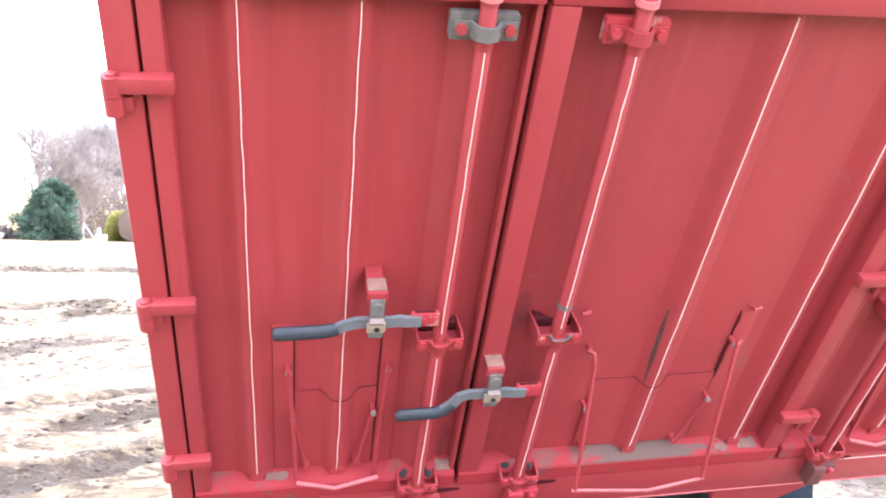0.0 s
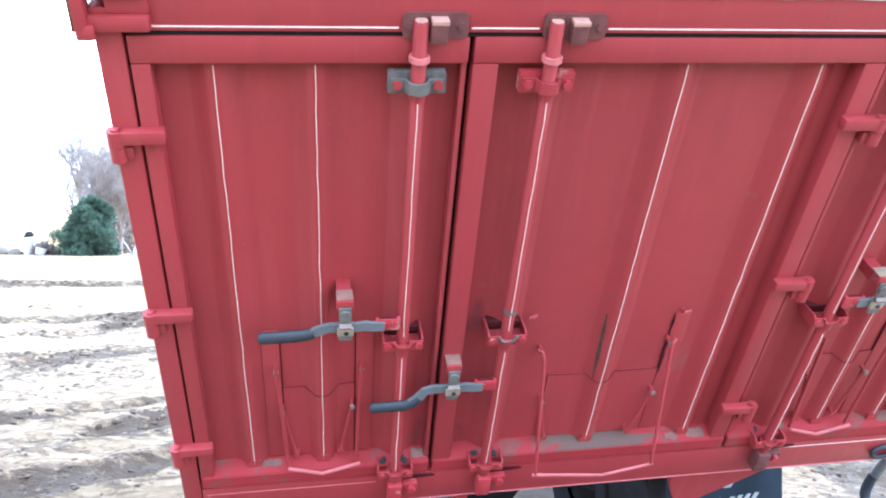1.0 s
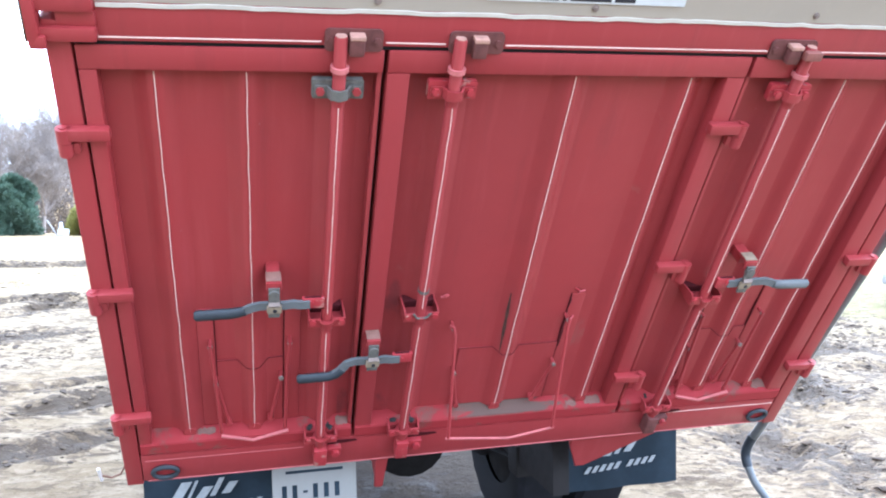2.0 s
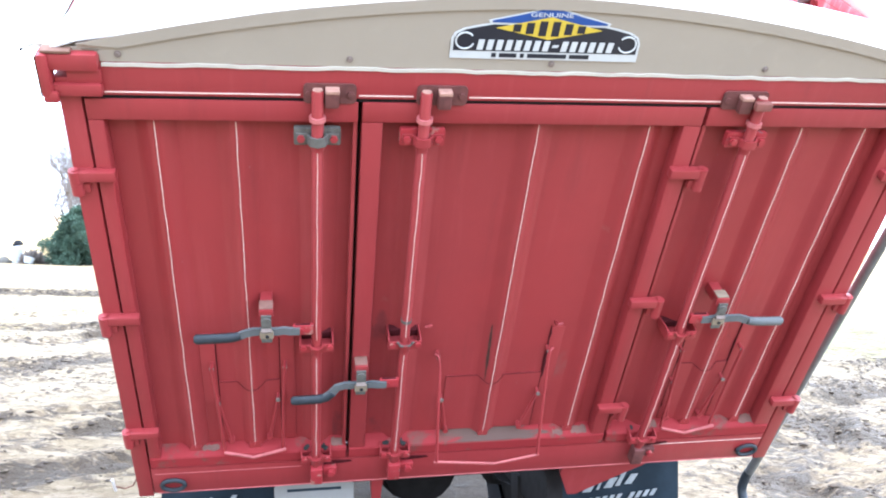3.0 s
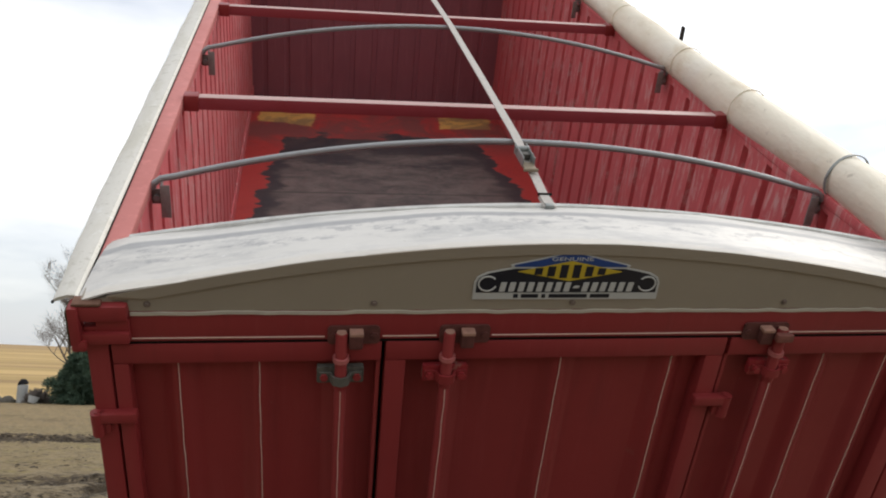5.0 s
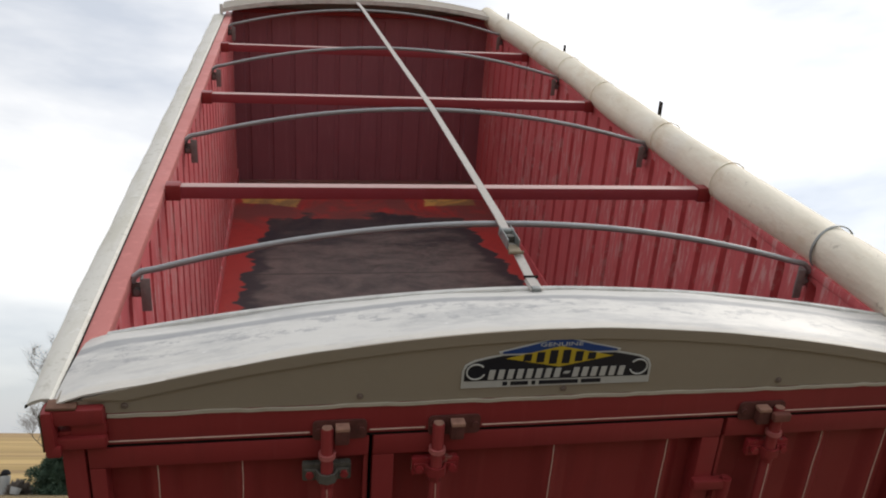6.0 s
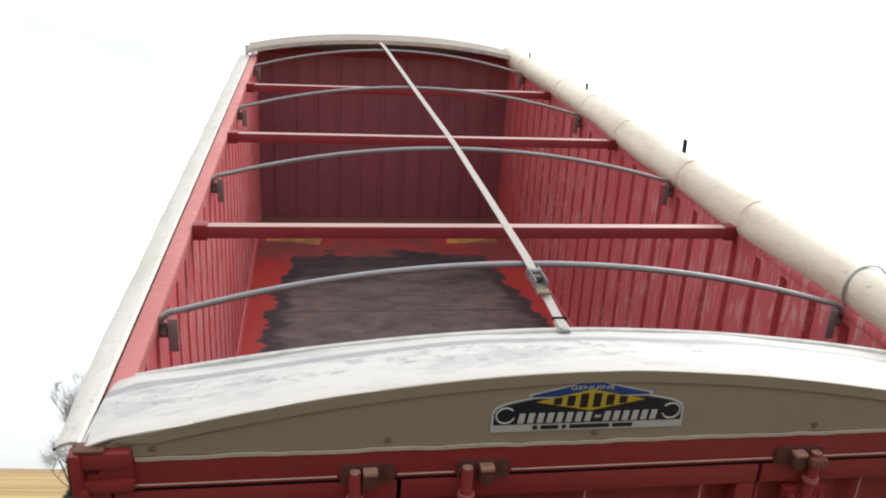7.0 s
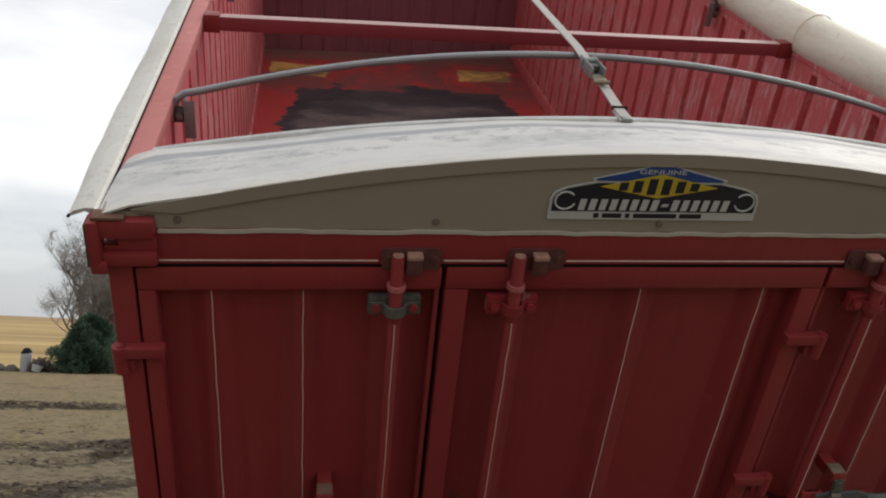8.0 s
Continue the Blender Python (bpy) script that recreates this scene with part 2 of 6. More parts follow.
M_GAP = plain("soft_gap_black", (0.008, 0.007, 0.007), 0.95, 0, 20, 0.5, 2.0, 0.2, spec=0.12)
M_DIRT = plain("brown_green_dirt", (0.085, 0.062, 0.036), 0.9, 0, 30, 0.6, 0.6, 0.3, spec=0.2)
M_GRIME = plain("caked_teal_black_grime", (0.030, 0.034, 0.032), 0.9, 0, 30, 0.6, 0.5, 0.4, spec=0.2)
M_SCRAPE = plain("green_black_scraped_paint", (0.085, 0.046, 0.036), 0.8, 0, 60, 0.8, 0.4, 0.2, spec=0.2)
M_RUST = plain("rust_brown_metal", (0.17, 0.085, 0.055), 0.8, 0.1, 30, 0.6, 0.5, 0.3)
M_WORN = plain("pale_tan_rubbed_steel", (0.22, 0.120, 0.090), 0.6, 0.1, 40, 0.6, 0.55, 0.2)
M_LIP = plain("pale_rolled_sheet_edge", (0.66, 0.66, 0.645), 0.5, 0.1, 14, 0.6, 0.6, 0.15)
M_RUB = plain("tan_rubbed_keeper_steel", (0.21, 0.075, 0.060), 0.55, 0.1, 30, 0.6, 0.5, 0.2)
M_TANTOP = plain("pale_tan_rubbed_keeper_top", (0.40, 0.225, 0.170), 0.6, 0.1, 40, 0.6, 0.55, 0.2)
M_RUBBED = plain("rubbed_dull_tan_steel", (0.150, 0.074, 0.055), 0.7, 0.0, 40, 0.6, 0.55, 0.2)
M_KEEPER = plain("rusty_maroon_plate", (0.120, 0.038, 0.033), 0.7, 0.1, 26, 0.7, 0.5, 0.3)
M_GALV = plain("galvanised_pipe", (0.31, 0.315, 0.33), 0.42, 0.4, 22, 0.4, 0.7, 0.1)
M_GOLD = plain("rusted_brass_keeper", (0.25, 0.20, 0.135), 0.6, 0.1, 40, 0.5, 0.5, 0.2)
M_GRIP = plain("dark_blue_grey_rubber_grip", (0.019, 0.025, 0.031), 0.6, 0, 30, 0.4, 0.6, 0.15)
M_BLACK = plain("black_rubber", (0.015, 0.015, 0.017), 0.75, 0, 12, 0.4, 2.2, 0.2, spec=0.12)
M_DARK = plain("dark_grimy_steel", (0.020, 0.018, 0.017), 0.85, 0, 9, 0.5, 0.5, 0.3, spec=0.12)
M_POLY = plain("white_plastic", (0.42, 0.44, 0.45), 0.5, 0, 6, 0.3, 0.85, 0.05)
M_TAN = plain("tan_painted_cap_panel", (0.288, 0.248, 0.194), 0.5, 0, 3, 0.25, 0.8, 0.12)
M_HEM = plain("cream_caulk_edge", (0.46, 0.42, 0.35), 0.7, 0, 20, 0.35, 0.7, 0.3)
M_STRAP = plain("pale_grey_webbing", (0.50, 0.47, 0.44), 0.85, 0, 60, 0.35, 0.7, 0.4)
M_PLATE = plain("white_number_plate", (0.205, 0.20, 0.18), 0.5, 0, 8, 0.3, 0.8, 0.05)
M_FLAP = plain("blue_black_mud_flap", (0.014, 0.021, 0.028), 0.7, 0, 6, 0.5, 2.0, 0.2, spec=0.12)
M_FLAPTEXT = plain("pale_flap_lettering", (0.29, 0.305, 0.30), 0.7, 0, 40, 0.5, 0.6, 0.0, spec=0.12)
M_WHITE = plain("white_sticker_vinyl", (0.47, 0.48, 0.47), 0.35, 0, 30, 0.15, 0.8, 0.0)
M_INK = plain("black_sticker_ink", (0.012, 0.013, 0.02), 0.35, 0, 30, 0.2, 1.8, 0.0)
M_BLUE = plain("blue_sticker_ink", (0.016, 0.055, 0.22), 0.35, 0, 30, 0.2, 0.8, 0.0)
M_YELLOW = plain("yellow_sticker_ink", (0.50, 0.37, 0.03), 0.35, 0, 30, 0.2, 0.8, 0.0)


def cap_metal():
    """White sheet weathered to grey in blotches and streaks, creamy along its front fold, with the shade before its
    inner lip painted as a grey band.
    """
    m = Mat("weathered_white_sheet_metal", (0.60, 0.588, 0.56), 0.42, 0.1)
    y = m.axis(1)
    broad = m.noise(2.6, 6, 0.68, stretch=(1, 2.6, 1), loc=(1, 3, 2))
    streak = m.noise(6, 7, 0.7, stretch=(1, 5, 3))
    wave = m.math("MULTIPLY", m.math("SUBTRACT", broad, 0.5), 0.20)
    m.over(m.ramp(broad, 0.46, 0.62), (0.43, 0.43, 0.425), 0.75)
    m.over(m.ramp(streak, 0.50, 0.70), (0.40, 0.40, 0.41), 0.42)
    band = m.math("SUBTRACT", 0.075, m.math("ABSOLUTE", m.math("SUBTRACT", m.math("ADD", y, wave), 0.16), 0))
    blot = m.math("MULTIPLY", m.ramp(band, 0.0, 0.03), m.ramp(m.noise(13, 7, 0.75, stretch=(1, 1.8, 1), loc=(4, 0, 1)), 0.50, 0.62))
    m.over(blot, (0.28, 0.285, 0.30), 0.7)
    m.over(m.ramp(m.noise(40, 5, 0.7, stretch=(1, 2, 1), loc=(7, 2, 1)), 0.62, 0.70), (0.75, 0.75, 0.73), 0.6)
    # shade of the hollow before the inner lip, painted as a grey band
    lip = m.math("SUBTRACT", 0.024, m.math("ABSOLUTE", m.math("SUBTRACT", m.math("ADD", y, m.math("MULTIPLY", wave, 0.25)), 0.226), 0))
    m.over(m.ramp(lip, 0.0, 0.014), (0.22, 0.23, 0.25), 0.7)
    m.over(m.ramp(m.math("MULTIPLY", m.math("ADD", y, m.math("MULTIPLY", wave, 0.35)), -1.0), -0.035, -0.015), (0.56, 0.51, 0.42), 0.35)
    m.over(m.ramp(m.noise(55, 6, 0.7, loc=(2, 9, 3)), 0.66, 0.72), (0.22, 0.16, 0.11), 0.5)
    m.roughness(streak, 0.28, 0.65)
    m.bump(m.noise(3.5, 4, 0.55), 0.35, 0.02).bump(streak, 0.1, 0.004)
    return m.done()


M_CAP = cap_metal()


def gutter_metal():
    m = Mat("weathered_pale_gutter_metal", (0.62, 0.605, 0.555), 0.5, 0.1)
    n = m.noise(4, 6, 0.65, stretch=(2, 0.6, 2))
    m.over(m.ramp(m.noise(34, 6, 0.75, loc=(1, 5, 2)), 0.54, 0.64), (0.36, 0.34, 0.28), 0.5)
    m.over(m.ramp(n, 0.45, 0.62), (0.50, 0.48, 0.40), 0.6)
    m.over(m.ramp(m.noise(16, 6, 0.7), 0.6, 0.68), (0.74, 0.74, 0.72), 0.6)
    m.bump(m.noise(7, 4, 0.5), 0.35, 0.012)
    return m.done()


M_GUTTER = gutter_metal()


def tarp_vinyl():
    m = Mat("cream_tarp_vinyl", (0.80, 0.745, 0.62), 0.6)
    n = m.noise(5, 6, 0.6, stretch=(1, 0.5, 1))
    m.over(m.ramp(n, 0.45, 0.7), (0.70, 0.625, 0.49), 0.6)
    m.over(m.ramp(m.noise(1.6, 4, 0.6, loc=(1, 1, 4)), 0.5, 0.7), (0.80, 0.77, 0.69), 0.6)
    m.over(m.ramp(m.noise(3.4, 7, 0.72, stretch=(1.5, 0.8, 1.5), loc=(6, 2, 3)), 0.52, 0.66), (0.64, 0.545, 0.40), 0.6)
    m.over(m.ramp(m.noise(18, 6, 0.7, loc=(3, 3, 9)), 0.60, 0.70), (0.34, 0.29, 0.22), 0.5)
    m.bump(m.noise(6, 5, 0.6, stretch=(1, 0.45, 1)), 0.6, 0.02)
    return m.done()


M_TARP = tarp_vinyl()


def floor_steel():
    """Red floor with a large ragged bare-steel wear patch and two yellow primer patches before the front wall."""
    m = Mat("worn_box_floor", (0.46, 0.050, 0.044), 0.5)
    m.over(m.ramp(m.noise(3, 6, 0.65), 0.5, 0.7), (0.34, 0.03, 0.03), 0.6)
    x, y = m.axis(0), m.axis(1)
    rag = m.math("MULTIPLY", m.math("SUBTRACT", m.noise(3.2, 6, 0.55, stretch=(0.8, 1.7, 1)), 0.5), 0.42)
    half = m.math("ADD", 0.86, m.math("MULTIPLY", m.math("SUBTRACT", 4.8, y), 0.13))
    inside_x = m.math("SUBTRACT", half, m.math("ABSOLUTE", m.math("SUBTRACT", x, 0.0), 0))
    inside_y = m.math("MULTIPLY", m.math("SUBTRACT", 5.02, y), 0.6)
    inside = m.math("ADD", m.math("MINIMUM", inside_x, inside_y), rag)
    bare = m.ramp(inside, -0.012, 0.02)
    # yellow primer
    for cx, hw in ((-0.83, 0.24), (0.79, 0.24)):
        px = m.math("SUBTRACT", hw, m.math("ABSOLUTE", m.math("SUBTRACT", x, cx), 0))
        py = m.math("SUBTRACT", 0.15, m.math("ABSOLUTE", m.math("SUBTRACT", m.math("ADD", y, m.math("MULTIPLY", m.math("SUBTRACT", x, cx), 0.20 if cx < 0 else 0.0)), 5.44), 0))
        spot = m.math("ADD", m.math("MINIMUM", px, py), m.math("MULTIPLY", rag, 0.45))
        m.over(m.ramp(spot, -0.01, 0.015), (0.72, 0.42, 0.12), 1.0)
    grey = m.noise(3.6, 8, 0.72, stretch=(1, 1.7, 1), distortion=0.5)
    steel = m.nt.nodes.new("ShaderNodeValToRGB")
    steel.color_ramp.elements[0].position = 0.38
    steel.color_ramp.elements[0].color = (0.085, 0.070, 0.068, 1)
    steel.color_ramp.elements[1].position = 0.62
    steel.color_ramp.elements[1].color = (0.185, 0.148, 0.134, 1)
    m.nt.links.new(grey, steel.inputs["Fac"])
    m.over(bare, steel.outputs["Color"])
    # the far and outer reaches of the patch are burnt darker, with a weld line across
    swirl = m.math("MULTIPLY", m.math("SUBTRACT", m.noise(1.9, 7, 0.68, stretch=(0.7, 2.4, 1), loc=(2, 4, 0)), 0.5), 3.2)
    deep = m.math("MULTIPLY", bare, m.ramp(m.math("ADD", m.math("SUBTRACT", y, 4.42), swirl), -0.15, 0.45))
    m.over(deep, (0.030, 0.027, 0.034), 0.85)
    rim = m.math("MULTIPLY", bare, m.ramp(m.math("ADD", m.math("MULTIPLY", inside, -1.0), m.math("MULTIPLY", swirl, 0.05)), -0.17, -0.07))
    m.over(rim, (0.028, 0.026, 0.034), 0.85)
    weld = m.math("SUBTRACT", 0.016, m.math("ABSOLUTE", m.math("SUBTRACT", m.math("ADD", y, m.math("MULTIPLY", rag, 0.06)), 3.89), 0))
    m.over(m.math("MULTIPLY", bare, m.ramp(weld, 0.0, 0.012)), (0.035, 0.028, 0.028), 0.6)
    # grey-brown dust rubbed over the paint in cloudy patches
    dust = m.noise(2.2, 8, 0.75, loc=(6, 1, 0), distortion=0.6)
    m.over(m.math("MULTIPLY", m.ramp(dust, 0.40, 0.57), m.ramp(y, 4.5, 5.1)), (0.110, 0.076, 0.072), 0.65)
    m.over(m.ramp(m.noise(26, 6, 0.7, loc=(1, 1, 7)), 0.60, 0.68), (0.10, 0.05, 0.045), 0.6)
    # dust and grime in the corner at the front wall
    m.over(m.ramp(m.math("ADD", m.math("SUBTRACT", y, 5.62), m.math("MULTIPLY", rag, 0.5)), 0.0, 0.2), (0.20, 0.11, 0.09), 0.8)
    m.roughness(bare, 0.42, 0.5)
    m.bump(m.noise(2.5, 4, 0.5), 0.25, 0.02).bump(grey, 0.15, 0.004)
    return m.done()


M_FLOOR = floor_steel()


# ---- building helpers ----
def bend(points, steps=6):
    """More points along a smooth curve through the given ones."""
    pts = [Vector(p) for p in points]
    pts = [2 * pts[0] - pts[1]] + pts + [2 * pts[-1] - pts[-2]]
    out = []
    for a, b, c, d in zip(pts, pts[1:], pts[2:], pts[3:]):
        for k in range(steps):
            s = k / steps
            out.append(0.5 * (2 * b + (c - a) * s + (2 * a - 5 * b + 4 * c - d) * s * s + (3 * b - a - 3 * c + d) * s ** 3))
    return out + [pts[-2]]


def block(bm, x0, x1, y0, y1, z0, z1, bevel=0.0, m=None):
    made = bmesh.ops.create_cube(bm, size=1.0)["verts"]
    bmesh.ops.transform(bm, matrix=Matrix.LocRotScale(((x0 + x1) / 2, (y0 + y1) / 2, (z0 + z1) / 2), None, (abs(x1 - x0), abs(y1 - y0), abs(z1 - z0))), verts=made)
    if m is not None:
        bmesh.ops.transform(bm, matrix=m, verts=made)
    if bevel:
        edges = list({e for v in made for e in v.link_edges})
        bmesh.ops.bevel(bm, geom=edges, offset=bevel, segments=2, affect="EDGES", profile=0.6)
    return bm


def tube(bm, points, radius, sides=10, cap=True, radii=None):
    """A round tube along points."""
    pts = [Vector(p) for p in points]
    rings = []
    side = None
    for i, p in enumerate(pts):
        way = (pts[min(i + 1, len(pts) - 1)] - pts[max(i - 1, 0)]).normalized()
        if side is None:
            side = way.cross(Vector((0, 0, 1)) if abs(way.z) < 0.9 else Vector((1, 0, 0))).normalized()
        else:
            side = (side - way * side.dot(way)).normalized()
        up = way.cross(side)
        r = radii[i] if radii else radius
        rings.append([bm.verts.new(p + r * (math.cos(a) * side + math.sin(a) * up)) for a in (2 * math.pi * k / sides for k in range(sides))])
    for a, b in zip(rings, rings[1:]):
        for k in range(sides):
            bm.faces.new((a[k], a[(k + 1) % sides], b[(k + 1) % sides], b[k]))
    if cap:
        bm.faces.new(rings[0][::-1])
        bm.faces.new(rings[-1])
    return bm


def flat_bar(bm, points, width, thick, wide=(0, 0, 1)):
    """A bar of rectangular section along points; its width lies along wide."""
    pts = [Vector(p) for p in points]
    rings = []
    for i, p in enumerate(pts):
        way = (pts[min(i + 1, len(pts) - 1)] - pts[max(i - 1, 0)]).normalized()
        w = Vector(wide)
        w = (w - way * w.dot(way)).normalized()
        n = way.cross(w)
        rings.append([bm.verts.new(p + w * a * width / 2 + n * b * thick / 2) for a, b in ((-1, -1), (1, -1), (1, 1), (-1, 1))])
    for a, b in zip(rings, rings[1:]):
        for k in range(4):
            bm.faces.new((a[k], a[(k + 1) % 4], b[(k + 1) % 4], b[k]))
    bm.faces.new(rings[0][::-1])
    bm.faces.new(rings[-1])
    return bm


def plate(bm, outline, y0, y1, bevel=0.0):
    """A flat plate with an outline in x and z, from y0 (front) to y1 (back)."""
    front = [bm.verts.new((x, y0, z)) for x, z in outline]
    back = [bm.verts.new((x, y1, z)) for x, z in outline]
    n = len(outline)
    faces = [bm.faces.new(front), bm.faces.new(back[::-1])]
    for k in range(n):
        faces.append(bm.faces.new((front[k], back[k], back[(k + 1) % n], front[(k + 1) % n])))
    if bevel:
        bmesh.ops.bevel(bm, geom=list({e for f in faces for e in f.edges}), offset=bevel, segments=2, affect="EDGES")
    return bm


def rounded(cx, cz, hw, hh, r, n=5):
    """The outline of a rounded rectangle."""
    out = []
    for sx, sz, a0 in ((1, 1, 0), (-1, 1, 90), (-1, -1, 180), (1, -1, 270)):
        for k in range(n + 1):
            a = radians(a0 + 90 * k / n)
            out.append((cx + sx * (hw - r) + r * math.cos(a), cz + sz * (hh - r) + r * math.sin(a)))
    return out


def part(name, bm, material, parent, label="", smooth=True, kind=""):
    """Links a bmesh as one mesh object under a thing or under a part."""
    bmesh.ops.recalc_face_normals(bm, faces=bm.faces)
    me = bpy.data.meshes.new(name)
    bm.to_mesh(me)
    bm.free()
    me.materials.append(material)
    if smooth:
        me.shade_smooth()
        me.set_sharp_from_angle(angle=radians(35))
    ob = new(name, me)
    ob.parent = parent
    if label or kind:
        tagged(ob, label=label, kind=kind)
    return ob


def mesh_part(name, verts, faces, material, parent, label="", smooth=True, kind=""):
    me = bpy.data.meshes.new(name)
    me.from_pydata(verts, [], faces)
    me.materials.append(material)
    if smooth:
        me.shade_smooth()
        me.set_sharp_from_angle(angle=radians(40))
    ob = new(name, me)
    ob.parent = parent
    if label or kind:
        tagged(ob, label=label, kind=kind)
    return ob


def thing(name, m, label, category, group="", kind=""):
    ob = new(name)
    ob.matrix_world = m
    ob.empty_display_size = 0.2
    return tagged(ob, label, category, group, kind)


def B():
    return bmesh.new()


# ---- ground: one sheet to the horizon ----
def value_noise(x, y, seed):
    xi, yi = np.floor(x).astype(np.int64), np.floor(y).astype(np.int64)
    fx, fy = x - xi, y - yi
    fx, fy = fx * fx * (3 - 2 * fx), fy * fy * (3 - 2 * fy)

    def h(a, b):
        n = (a * 374761393 + b * 668265263 + seed * 974634541) & 0x7FFFFFFF
        n = ((n ^ (n >> 13)) * 1274126177) & 0x7FFFFFFF
        return ((n ^ (n >> 16)) & 0xFFFF) / 65535.0

    return (h(xi, yi) * (1 - fx) + h(xi + 1, yi) * fx) * (1 - fy) + (h(xi, yi + 1) * (1 - fx) + h(xi + 1, yi + 1) * fx) * fy


def fractal(x, y, seed, octaves=4):
    total, amp = 0 * x, 0.5
    for k in range(octaves):
        total = total + amp * (value_noise(x, y, seed + k) - 0.5)
        x, y, amp = x * 2.07, y * 2.07, amp * 0.5
    return total


def smooth(k):
    k = np.clip(k, 0, 1)
    return k * k * (3 - 2 * k)


# wheel tracks across the yard: a point, a heading in degrees, the wheel's width, the depth, how far they run each way
TRACKS = ((-2.35, 2.60, 38, 0.15, 0.050, 3.2), (-2.75, 3.35, 44, 0.16, 0.055, 3.6), (-3.50, 4.10, 31, 0.14, 0.040, 4.0), (-4.3, 6.3, 40, 0.20, 0.045, 3.5), (-3.2, 7.6, 14, 0.22, 0.060, 4.0),
          (-4.4, 9.5, 16, 0.30, 0.080, 6.0), (-4.6, 10.8, 2, 0.36, 0.085, 7.0), (-3.4, 10.1, 62, 0.24, 0.060, 3.0), (-7.0, 17.5, 5, 0.42, 0.080, 9.0),
          (3.6, 2.9, 58, 0.18, 0.045, 3.0), (4.4, 3.5, 34, 0.22, 0.050, 3.0), (5.0, 4.9, 44, 0.32, 0.080, 4.0), (6.4, 5.6, 18, 0.30, 0.070, 4.0), (7.6, 7.4, 30, 0.26, 0.050, 3.0))


def wheel_tracks(x, y):
    """The depth of the wheel tracks and how far the ground round them is churned."""
    wx, wy = x + 1.6 * fractal(x * 0.35, y * 0.35, 141, 4), y + 1.6 * fractal(x * 0.35, y * 0.35, 151, 4)
    depth, churn = 0 * x, 0 * x
    broken = fractal(x * 1.1, y * 1.1, 163, 4) + 0.16
    for px, py, heading, wide, deep, run in TRACKS:
        c, s = math.cos(radians(heading)), math.sin(radians(heading))
        along, off = (wx - px) * c + (wy - py) * s, -(wx - px) * s + (wy - py) * c
        fade = smooth((run - np.abs(along)) / (0.35 * run)) * smooth(0.25 + 2.4 * broken)
        bed = np.exp(-(off / wide) ** 4)
        berm = np.exp(-((np.abs(off) - 1.6 * wide) / (0.45 * wide)) ** 2)
        lug = np.maximum(0, np.sin(along * 24 + 9 * np.abs(off))) * bed
        depth += fade * (-deep * bed + 0.45 * deep * berm + 0.4 * deep * lug)
        churn = np.maximum(churn, fade * np.exp(-(off / (1.9 * wide)) ** 2) * min(1.0, 0.45 + deep * 8))
    trampled = smooth((fractal(x * 0.55, y * 0.55, 181, 4) - 0.04) * 6) * smooth((13 - np.hypot(x, y)) / 4)
    return depth, np.maximum(churn, 0.30 * trampled)


def ground_height(x, y):
    r = np.hypot(x, y)
    yard = smooth((27 - r) / 14)
    tracks, churn = wheel_tracks(x, y)
    lumps = fractal(x * 1.8, y * 2.0, 31, 4) * 0.06 + (0.35 + 1.5 * churn) * fractal(x * 5.5, y * 6.5, 57, 3) * 0.06
    swell = fractal(x * 0.12, y * 0.12, 5, 3) * 0.25
    near = yard * lumps + 0.3 * swell * np.clip((r - 5) / 20, 0, 1)
    near = near * (0.25 + 0.75 * np.clip((r - 1.2) / 2.0, 0, 1)) + tracks
    drop = smooth((r - 28) / 60)
    hills = smooth((r - 120) / 1300)
    far = -3.2 * drop - 0.0075 * np.clip(r - 6, 0, 24) + hills * (5 + 9 * fractal(x * 0.0016, y * 0.0016, 77, 3)) - 30 * np.clip((r - 2200) / 2000, 0, 1)
    return near + far


